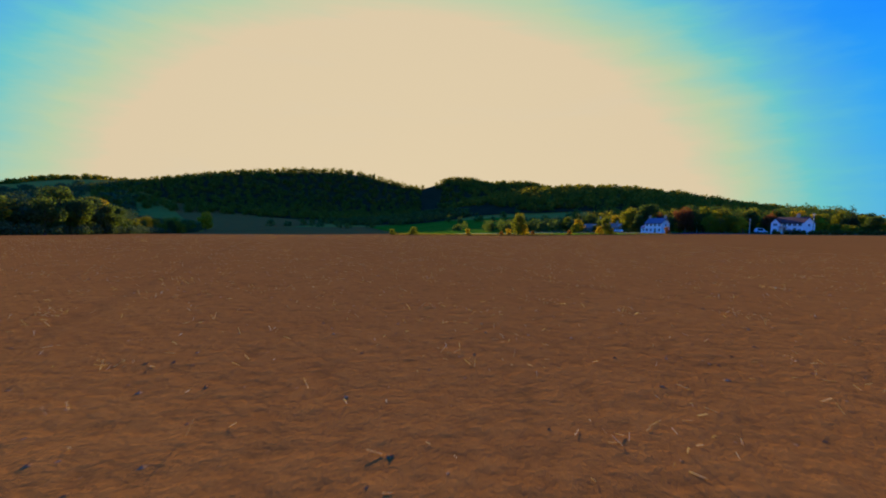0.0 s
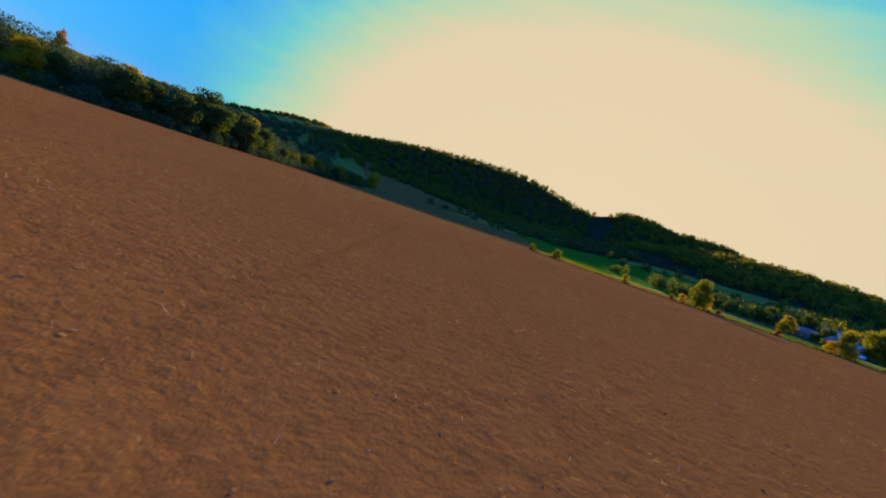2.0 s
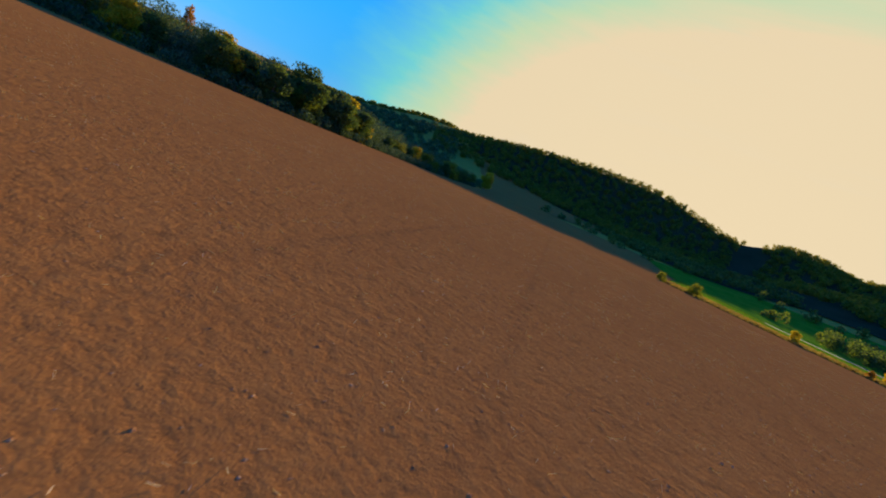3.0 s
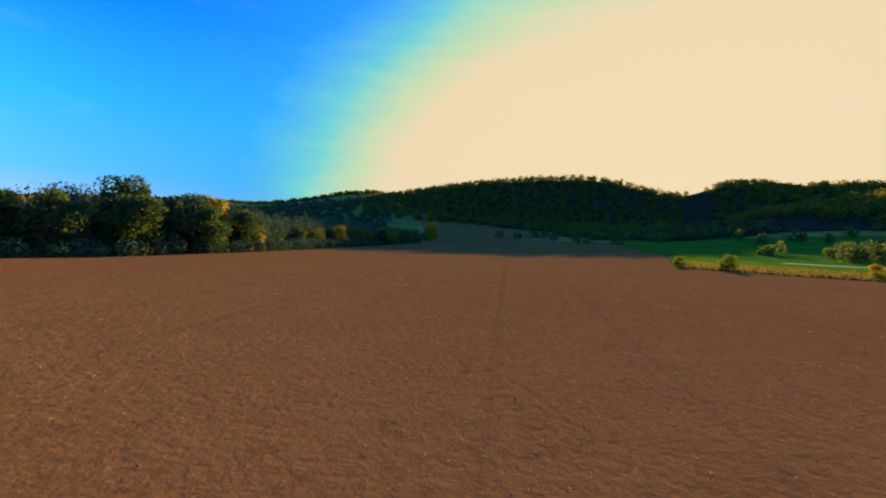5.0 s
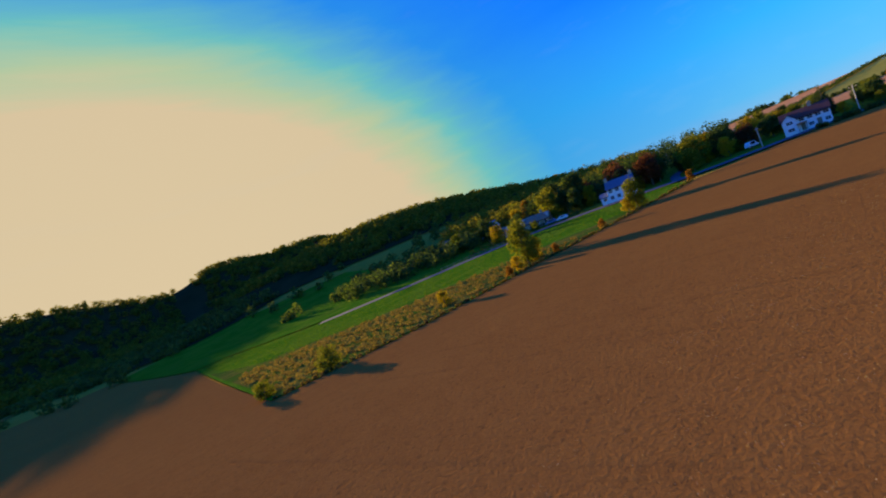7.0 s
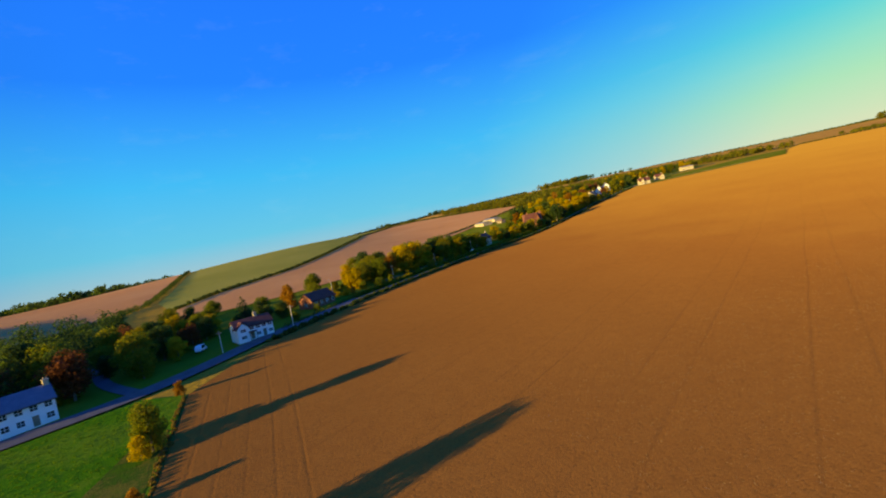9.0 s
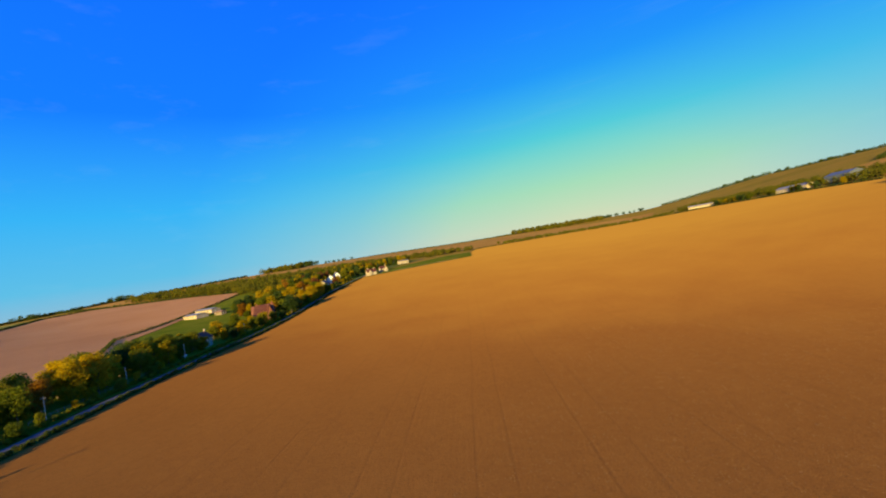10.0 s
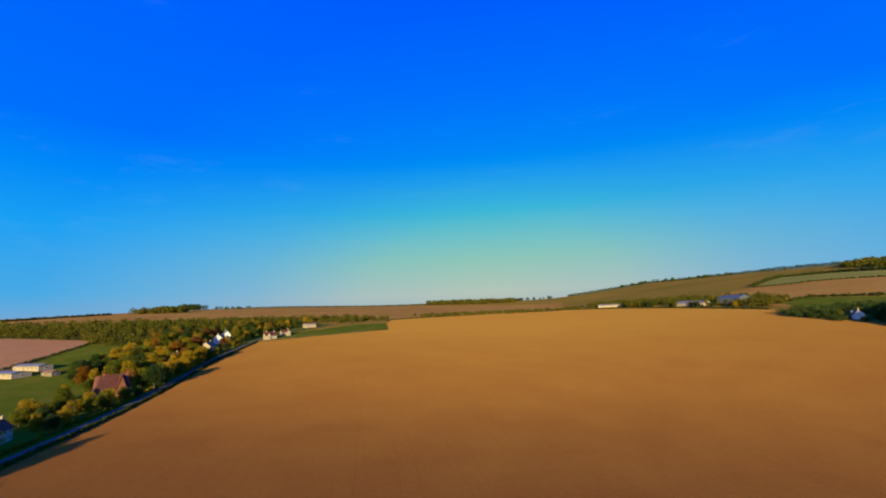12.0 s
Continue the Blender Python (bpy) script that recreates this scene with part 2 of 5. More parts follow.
SOIL = soil_material()
GRASS = material("meadow_grass", [(0.024, 0.080, 0.005), (0.060, 0.165, 0.008), (0.050, 0.150, 0.007), (0.105, 0.190, 0.012), (0.062, 0.130, 0.010), (0.17, 0.16, 0.025)], 0.09, 1.2, 1.0, 0.7, 3.0, spec=0.0)
LAWN = material("lawn_grass", [(0.080, 0.118, 0.008), (0.155, 0.175, 0.013), (0.25, 0.205, 0.024)], 0.05, 3.0, 1.0, 0.7, 4.0, spec=0.0)
ROUGH = material("rough_grass", [(0.026, 0.085, 0.006), (0.055, 0.125, 0.010), (0.050, 0.100, 0.012), (0.13, 0.12, 0.022), (0.075, 0.12, 0.014), (0.21, 0.15, 0.035)], 0.16, 1.6, 1.0, 1.0, 2.5, spec=0.0)
LAND = material("distant_land", [(0.22, 0.17, 0.018), (0.36, 0.22, 0.03), (0.48, 0.25, 0.04)], 0.008, 0.3, 1.0, 0.6, 0.5, spec=0.0)
PINK_SOIL = material("pale_stubble", [(0.48, 0.205, 0.068), (0.57, 0.265, 0.092), (0.63, 0.33, 0.125)], 0.012, 0.6, 1.0, 0.5, 1.2, spec=0.0)
GREEN_CROP = material("green_crop", [(0.25, 0.235, 0.035), (0.33, 0.29, 0.05), (0.40, 0.33, 0.07)], 0.012, 0.6, 1.0, 0.5, 1.2, spec=0.0)
TAN_SOIL = material("tan_stubble", [(0.41, 0.195, 0.034), (0.53, 0.262, 0.048), (0.60, 0.33, 0.07)], 0.012, 0.6, 1.0, 0.5, 1.2, spec=0.0)
ASPHALT = material("worn_asphalt", [(0.075, 0.074, 0.074), (0.105, 0.103, 0.102), (0.14, 0.137, 0.134)], 0.4, 9.0, 1.0, 0.3, 20.0, spec=0.05)
RENDER_WHITE = material("white_render", [(0.70, 0.71, 0.72), (0.80, 0.80, 0.79), (0.84, 0.84, 0.83)], 0.5, 6.0, 0.85, 0.15, 14.0)
CREAM_WALL = material("cream_render", [(0.38, 0.30, 0.19), (0.50, 0.40, 0.27)], 0.5, 6.0, 0.85, 0.15, 14.0)
BRICK = material("red_brick_wall", [(0.17, 0.06, 0.035), (0.24, 0.09, 0.05), (0.31, 0.14, 0.08)], 0.8, 9.0, 0.9, 0.4, 10.0)
SLATE = material("slate_roof", [(0.07, 0.085, 0.12), (0.10, 0.12, 0.16), (0.14, 0.16, 0.20)], 0.6, 5.0, 0.6, 0.4, 6.0)
RED_TILE = material("clay_tile_roof", [(0.075, 0.026, 0.018), (0.115, 0.038, 0.025), (0.16, 0.06, 0.036)], 0.6, 5.0, 0.85, 0.5, 6.0)
BROWN_TILE = material("brown_tile_roof", [(0.19, 0.105, 0.06), (0.27, 0.155, 0.09), (0.34, 0.21, 0.13)], 0.6, 5.0, 0.85, 0.5, 6.0)
PALE_METAL = material("pale_sheet_roof", [(0.21, 0.19, 0.15), (0.29, 0.265, 0.215)], 0.3, 4.0, 0.5, 0.2, 6.0)
WOOD = material("weathered_wood", [(0.14, 0.10, 0.07), (0.24, 0.18, 0.12), (0.32, 0.25, 0.18)], 0.8, 10.0, 0.85, 0.4, 12.0)
PALE_WOOD = material("pale_grey_pole", [(0.42, 0.37, 0.30), (0.55, 0.50, 0.42)], 0.8, 10.0, 0.8, 0.3, 12.0)
WHITE_PAINT = material("white_paint", [(0.74, 0.74, 0.74), (0.82, 0.82, 0.82)], 1.0, 8.0, 0.5, 0.05)
CAR_PAINT = material("car_paint", [(0.72, 0.74, 0.76), (0.80, 0.81, 0.82)], 1.0, 8.0, 0.25, 0.0, spec=0.5)
TYRE = material("tyre_rubber", [(0.02, 0.02, 0.02), (0.035, 0.035, 0.035)], 2.0, 20.0, 0.8, 0.1)
BARK = material("bark", [(0.08, 0.06, 0.045), (0.14, 0.11, 0.08), (0.21, 0.17, 0.13)], 1.5, 9.0, 0.95, 0.6, 9.0)
STRAW = material("straw", [(0.52, 0.40, 0.20), (0.68, 0.55, 0.31), (0.80, 0.70, 0.47)], 0.6, 8.0, 0.8, 0.0, island=0.6, spec=0.1, translucent=0.6)
CLOD = material("soil_clod", [(0.26, 0.12, 0.04), (0.36, 0.18, 0.065), (0.46, 0.27, 0.12)], 0.6, 9.0, 1.0, 0.6, 14.0, island=0.6, spec=0.0, translucent=0.25)


def glass_material():
    m = bpy.data.materials.new("window_glass")
    m.use_nodes = True
    n = Nodes(m.node_tree)
    shader = n.add("ShaderNodeBsdfPrincipled", **{"Base Color": (0.02, 0.025, 0.03, 1), "Roughness": 0.08, "Specular IOR Level": 0.6})
    out = n.add("ShaderNodeOutputMaterial")
    n.link(shader.outputs[0], out.inputs[0])
    return m


GLASS = glass_material()
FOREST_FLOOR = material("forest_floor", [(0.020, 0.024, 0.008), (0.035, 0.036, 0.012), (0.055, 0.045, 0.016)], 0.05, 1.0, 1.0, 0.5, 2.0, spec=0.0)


def leaf(name, colours, each=0.35, through_light=0.55, island=0.45):
    return material(name, colours, 0.25, 1.6, 0.85, 0.0, spec=0.06, island=island, each=each, translucent=through_light)


LEAF_GREEN = leaf("green_leaves", [(0.09, 0.122, 0.011), (0.165, 0.186, 0.017), (0.26, 0.23, 0.022)])
LEAF_DARK = leaf("dark_leaves", [(0.040, 0.072, 0.021), (0.075, 0.115, 0.027), (0.125, 0.160, 0.034)])
LEAF_DEEP = leaf("deep_green_leaves", [(0.030, 0.062, 0.026), (0.055, 0.095, 0.034), (0.10, 0.135, 0.040)], 0.3, 0.22)
LEAF_YELLOW = leaf("yellowing_leaves", [(0.25, 0.205, 0.010), (0.42, 0.30, 0.015), (0.56, 0.37, 0.022)])
LEAF_ORANGE = leaf("orange_autumn_leaves", [(0.21, 0.095, 0.012), (0.34, 0.155, 0.018), (0.46, 0.23, 0.03)])
LEAF_RUST = leaf("rust_autumn_leaves", [(0.117, 0.042, 0.018), (0.195, 0.072, 0.029), (0.260, 0.104, 0.039)])
NEEDLES = leaf("conifer_needles", [(0.019, 0.042, 0.019), (0.039, 0.065, 0.026), (0.065, 0.091, 0.033)])
WOODLAND = leaf("woodland_canopy", [(0.060, 0.078, 0.012), (0.135, 0.145, 0.016), (0.22, 0.185, 0.022), (0.27, 0.18, 0.027)], 0.0, island=0.26)
HEDGE_LEAF = leaf("hedge_leaves", [(0.043, 0.072, 0.021), (0.085, 0.127, 0.027), (0.186, 0.169, 0.038)], 0.0)


# ---- builders ----
def link_mesh(name, mesh, parent=None):
    ob = new(name, mesh)
    ob.parent = parent
    return ob


def part(name, bm, mat, parent=None, label="", smooth=False):
    """One bmesh as one object, under a thing or a part."""
    mesh = bpy.data.meshes.new(name)
    bmesh.ops.recalc_face_normals(bm, faces=bm.faces)
    bm.to_mesh(mesh)
    bm.free()
    mesh.materials.append(mat)
    if smooth:
        mesh.shade_smooth()
    ob = link_mesh(name, mesh, parent)
    return tagged(ob, label)


def raw(name, verts, faces, mat, parent=None, smooth=False):
    mesh = bpy.data.meshes.new(name)
    mesh.from_pydata(np.asarray(verts, float).reshape(-1, 3).tolist(), [], [list(map(int, f)) for f in faces])
    mesh.materials.append(mat)
    if smooth:
        mesh.shade_smooth()
    return link_mesh(name, mesh, parent)


def root(name, x, y, z, turn, label, category, group=""):
    ob = new(name)
    ob.empty_display_size = 0.5
    ob.matrix_world = pose(x, y, z, 0, 0, turn)
    return tagged(ob, label, category, group)


def box(bm, x0, x1, y0, y1, z0, z1):
    made = bmesh.ops.create_cube(bm, size=1.0)["verts"]
    for v in made:
        v.co = Vector((x0 + (v.co.x + 0.5) * (x1 - x0), y0 + (v.co.y + 0.5) * (y1 - y0), z0 + (v.co.z + 0.5) * (z1 - z0)))
    return made


def boxes(*dims):
    bm = bmesh.new()
    for d in dims:
        box(bm, *d)
    return bm


def rod(bm, a, b, r0, r1, sides=8):
    a, b = Vector(a), Vector(b)
    turn = (b - a).to_track_quat("Z", "Y").to_matrix().to_4x4()
    m = Matrix.Translation((a + b) / 2) @ turn
    bmesh.ops.create_cone(bm, cap_ends=True, segments=sides, radius1=r0, radius2=r1, depth=(b - a).length, matrix=m)


# ---- ground ----
def base_sheet():
    """One sheet of land that reaches the horizon: fine near the flight, coarse far off."""
    def lines(lo, hi, mid_lo, mid_hi, fine, growth):
        out = list(np.arange(mid_lo, mid_hi + fine, fine))
        gap, v = fine, out[-1]
        while v < hi:
            gap *= growth
            v += gap
            out.append(v)
        gap, v = fine, out[0]
        while v > lo:
            gap *= growth
            v -= gap
            out.insert(0, v)
        return np.array(out)

    xs, ys = lines(-3800, 3800, -400, 700, 12.0, 1.12), lines(-3800, 3800, -800, 700, 12.0, 1.12)
    gx, gy = np.meshgrid(xs, ys)
    z = height(gx, gy) - 0.35
    verts = np.stack([gx, gy, z], -1).reshape(-1, 3)
    w = len(xs)
    faces = [(j * w + i, j * w + i + 1, (j + 1) * w + i + 1, (j + 1) * w + i) for j in range(len(ys) - 1) for i in range(w - 1)]
    return tagged(raw("ground", verts, faces, LAND, smooth=True), "rolling grassy farmland reaching the horizon", "ground", kind="structure")


def patch(name, outline, step_size, lift, mat, label, category, smooth=True):
    """A piece of land: an outline laid over the hills."""
    bm = bmesh.new()
    bm.faces.new([bm.verts.new((x, y, 0)) for x, y in outline])
    for axis in (0, 1):
        lo, hi = min(p[axis] for p in outline), max(p[axis] for p in outline)
        normal = Vector((1, 0, 0)) if axis == 0 else Vector((0, 1, 0))
        for v in np.arange(math.ceil(lo / step_size) * step_size, hi, step_size):
            bmesh.ops.bisect_plane(bm, geom=bm.verts[:] + bm.edges[:] + bm.faces[:], dist=1e-5, plane_co=normal * float(v), plane_no=normal)
    co = np.array([v.co[:2] for v in bm.verts])
    zs = height(co[:, 0], co[:, 1]) + lift
    for v, z in zip(bm.verts, zs):
        v.co.z = z
    ob = part(name, bm, mat, smooth=smooth)
    if ob.data.polygons[0].normal.z < 0:
        ob.data.flip_normals()
    return tagged(ob, label, category, kind="structure")


def strip(name, line, width, lift, mat, label, category, spacing=4.0):
    """A road or verge along a line, laid over the land."""
    pts = []
    for (ax, ay), (bx, by) in zip(line[:-1], line[1:]):
        count = max(1, int(math.hypot(bx - ax, by - ay) / spacing))
        pts += [(ax + (bx - ax) * i / count, ay + (by - ay) * i / count) for i in range(count)]
    pts = np.array(pts + [line[-1]])
    for _ in range(4):
        pts[1:-1] = (pts[:-2] + 2 * pts[1:-1] + pts[2:]) / 4
    along = np.gradient(pts, axis=0)
    along /= np.linalg.norm(along, axis=1)[:, None]
    side = np.stack([-along[:, 1], along[:, 0]], 1)
    verts, cuts = [], (-0.5, -0.25, 0.0, 0.25, 0.5)
    for p, s in zip(pts, side):
        for c in cuts:
            q = p + s * c * width
            verts.append((q[0], q[1], ground_z(*q) + lift + 0.06 * (1 - abs(c) * 2)))
    k = len(cuts)
    faces = [(i * k + j, (i + 1) * k + j, (i + 1) * k + j + 1, i * k + j + 1) for i in range(len(pts) - 1) for j in range(k - 1)]
    ob = raw(name, verts, faces, mat, smooth=True)
    if ob.data.polygons[0].normal.z < 0:
        ob.data.flip_normals()
    return tagged(ob, label, category, kind="structure")


base_sheet()
FIELD = [(-165, -55), (-135, 0), (-98, 48), (-83, 80), (-81, 95), (-86, 115), (-94, 135), (-110, 163), (-131, 205), (-150, 250), (-165, 300), (-150, 420), (-70, 430), (-30, 300), (-22, 178), (0, 175), (30, 175.5), (57, 173.5), (91, 172),
         (117, 155), (147, 113), (168, 76), (199, 14), (217, -30), (270, -160), (297, -252), (199, -362), (229, -442), (240, -500), (193, -552), (70, -690), (-40, -700),
         (-104, -592), (-156, -466), (-200, -345), (-212, -295), (-212, -220), (-222, -176), (-228, -136), (-212, -114), (-176, -108), (-168, -70)]
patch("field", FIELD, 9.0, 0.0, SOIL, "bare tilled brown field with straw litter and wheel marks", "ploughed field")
patch("meadow", [(-22, 178.6), (0, 175.6), (30, 176.1), (57, 174.1), (91, 172.6), (97, 181), (91, 200), (84, 217), (72, 228), (50, 240), (18, 259), (-20, 300), (-29, 300)], 6.0, 0.02, GRASS,
      "bright green grass meadow beside the road", "meadow")
patch("pasture_north", [(-29, 302), (-19, 302), (20, 262), (52, 245), (75, 233), (100, 300), (80, 420), (-20, 470), (-69, 431)], 9.0, 0.02, GRASS, "green pasture below the wooded hills", "pasture")
patch("garden_ground", [(104, 182), (99, 200), (92, 219), (78, 234), (100, 300), (180, 300), (205, 240), (202, 190), (208, 142), (230, 84), (264, 18), (344, -26), (428, -158), (473, -240),
                        (470, -300), (430, -420), (300, -420), (306, -250), (279, -160), (226, -30), (207, 16), (176, 79), (154, 119), (127, 157)], 9.0, -0.05, LAWN,
      "garden lawns and paddocks beside the road", "lawn")
patch("hill_field_east", [(204, 186), (210, 142), (232, 84), (266, 18), (346, -26), (430, -156), (475, -236), (600, -238), (760, -200), (763, -146), (630, -40), (592, -24), (402, 82), (353, 112), (290, 165), (250, 186)], 14.0, 0.0, PINK_SOIL,
      "pale pinkish stubble field on the hillside", "stubble field")
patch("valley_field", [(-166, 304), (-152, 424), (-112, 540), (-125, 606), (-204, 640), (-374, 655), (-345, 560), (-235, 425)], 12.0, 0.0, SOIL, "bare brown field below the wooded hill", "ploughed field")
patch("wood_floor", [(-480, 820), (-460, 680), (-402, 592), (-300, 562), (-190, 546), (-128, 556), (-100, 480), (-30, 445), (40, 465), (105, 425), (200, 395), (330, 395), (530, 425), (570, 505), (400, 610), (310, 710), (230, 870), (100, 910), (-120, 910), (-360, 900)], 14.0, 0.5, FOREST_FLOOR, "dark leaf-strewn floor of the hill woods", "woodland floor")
patch("crop_field", [(255, 190), (292, 171), (355, 119), (404, 89), (594, -16), (633, -32), (767, -141), (880, -60), (890, 70), (560, 190), (470, 194), (300, 200)], 14.0, 0.0, GREEN_CROP, "pale green crop field on the hill", "crop field")
patch("hill_field_north", [(225, 240), (300, 210), (556, 202), (700, 250), (640, 410), (320, 330)], 14.0, 0.0, PINK_SOIL, "pale pinkish stubble field below the dark wood", "stubble field")
patch("south_field", [(248, -500), (420, -440), (760, -230), (1150, -260), (1250, -900), (600, -1150), (-60, -1050), (-30, -712), (74, -702)], 30.0, 0.0, TAN_SOIL, "tan stubble plateau beyond the village", "stubble field")
patch("west_field", [(-216, -352), (-270, -315), (-300, -290), (-420, -400), (-408, -450), (-380, -490), (-325, -535), (-300, -575), (-250, -560), (-190, -470)], 20.0, 0.05, TAN_SOIL, "tan field on the far slope", "stubble field")
patch("green_slope", [(-306, -580), (-330, -540), (-385, -495), (-413, -453), (-425, -405), (-470, -440), (-475, -520), (-445, -640), (-400, -690)], 20.0, 0.05, GREEN_CROP, "yellow-green field high on the slope", "crop field")
patch("west_paddock", [(-222, -330), (-228, -372), (-262, -385), (-286, -330), (-296, -288), (-262, -262)], 12.0, 0.09, LAWN, "green paddock beside the dark wood", "paddock")
patch("paddock_south", [(201, -363), (298, -256), (303, -300), (262, -420), (231, -440)], 9.0, 0.03, LAWN, "grass paddock at the field corner", "paddock")
patch("rough_grass", [(-21, 179), (0, 176.2), (30, 176.7), (57, 174.7), (74, 174), (70, 179), (58, 183), (50, 190), (34, 197), (24, 206), (6, 214), (-2, 224), (-16, 232), (-26, 262)], 6.0, 0.05, ROUGH,
      "rough olive and brown grass along the field edge", "rough grass")
ROAD = [(10, 266), (51, 243), (75, 230), (88, 217), (95, 201), (101, 183), (112, 168), (124, 156), (151, 117), (173, 78), (204, 15), (223, -30), (276, -160), (304, -250), (318, -330), (300, -420)]
strip("road", ROAD[:9], 6.2, 0.08, ASPHALT, "asphalt country road past the white houses", "road")
strip("road_south", ROAD[8:], 3.2, 0.085, ASPHALT, "narrow asphalt road between hedges", "road")
strip("roadside_bank", [(120.5, 154.5), (148.8, 114.3), (170.2, 76.6), (201.2, 14.5), (219.8, -30.3), (273, -160.2), (300.5, -251)], 4.6, 0.06, ROUGH, "rough green grass bank between field and road", "grass bank")
strip("lane", [(104, 183), (120, 192), (140, 197), (175, 215)], 3.0, 0.10, ASPHALT, "narrow side lane between the trees", "lane")
# ---- trees ----
def leaf_cloud(rng, centres, radii, count, size, flat=0.85):
    """Small leaf blades scattered through the outer part of several clumps."""
    count, size = int(count * 1.8), size * 0.86
    centres, radii = np.asarray(centres, float), np.asarray(radii, float)
    weight = radii ** 2
    pick = rng.choice(len(centres), count, p=weight / weight.sum())
    d = rng.normal(size=(count, 3))
    d /= np.linalg.norm(d, axis=1)[:, None]
    r = radii[pick] * (0.55 + 0.5 * rng.random(count) ** 0.6)
    p = centres[pick] + d * r[:, None] * np.array([1, 1, flat])
    a = rng.normal(size=(count, 3)) * 0.6 + np.cross(d, rng.normal(size=(count, 3)))
    a /= np.linalg.norm(a, axis=1)[:, None]
    b = np.cross(a, d + 0.5 * rng.normal(size=(count, 3)))
    b /= np.linalg.norm(b, axis=1)[:, None]
    s = (size * (0.6 + 0.8 * rng.random(count)))[:, None]
    blade = np.stack([p - a * s - b * s * 0.25, p + b * s * 0.75, p + a * s - b * s * 0.25], 1)
    faces = np.arange(count * 3).reshape(-1, 3)
    return blade.reshape(-1, 3), faces


def tree_thing(name, label, category, leaves, seed, tall, wide, trunk_part=0.25, count=2600, size=0.325, shape="round", group=""):
    """A tree at the origin: tapered trunk with limbs, and a crown of many leaves in clumps."""
    rng = np.random.default_rng(seed)
    ob = root(name, 0, 0, 0, 0, label, category, group)
    clumps, radii = [], []
    base = tall * trunk_part
    if shape == "conifer":
        for i in range(26):
            t = i / 25
            r = wide * (1 - t) ** 0.8 * 0.5
            for k in range(max(1, int(5 * (1 - t)) + 1)):
                an = rng.random() * 6.28
                clumps.append((math.cos(an) * r * 0.7, math.sin(an) * r * 0.7, base + t * (tall - base) * 0.97))
                radii.append(0.25 + r * 0.42)
    elif shape == "column":
        for i in range(26):
            t = i / 25
            r = wide * 0.5 * math.sin(math.pi * min(0.98, 0.12 + 0.85 * t)) ** 0.6
            an = rng.random() * 6.28
            clumps.append((math.cos(an) * r * 0.35, math.sin(an) * r * 0.35, base * 0.6 + t * (tall - base * 0.6) * 0.96))
            radii.append(r * 0.75 + 0.2)
    else:
        n = 34 if shape == "round" else 20
        for i in range(n):
            an, t = rng.random() * 6.28, rng.random()
            z = base + (tall - base) * (0.08 + 0.82 * t)
            belly = math.sin(math.pi * (0.16 + 0.74 * t)) ** 0.7
            r = wide * 0.5 * belly * (0.25 + 0.55 * rng.random())
            clumps.append((math.cos(an) * r, math.sin(an) * r, z))
            radii.append(wide * (0.12 + 0.12 * rng.random()))
        clumps.append((0, 0, base + (tall - base) * 0.55))
        radii.append(wide * 0.33)
    bm = bmesh.new()
    lean = Vector((rng.normal() * 0.03 * tall, rng.normal() * 0.03 * tall, tall * 0.62))
    r0 = 0.022 * tall + 0.05
    rod(bm, (0, 0, -0.4), lean * 0.5, r0 * 1.15, r0 * 0.75)
    rod(bm, lean * 0.5, lean * 1.25, r0 * 0.75, r0 * 0.25)
    for c in clumps[:9] if shape != "column" else clumps[:4]:
        start = lean * (0.3 + 0.4 * rng.random())
        rod(bm, start, Vector(c), r0 * 0.38, r0 * 0.08, 5)
    part("trunk", bm, BARK, ob)
    v, f = leaf_cloud(rng, clumps, radii, count, size)
    raw("crown", v, f, leaves, ob)
    return ob


PROTOTYPES = {}


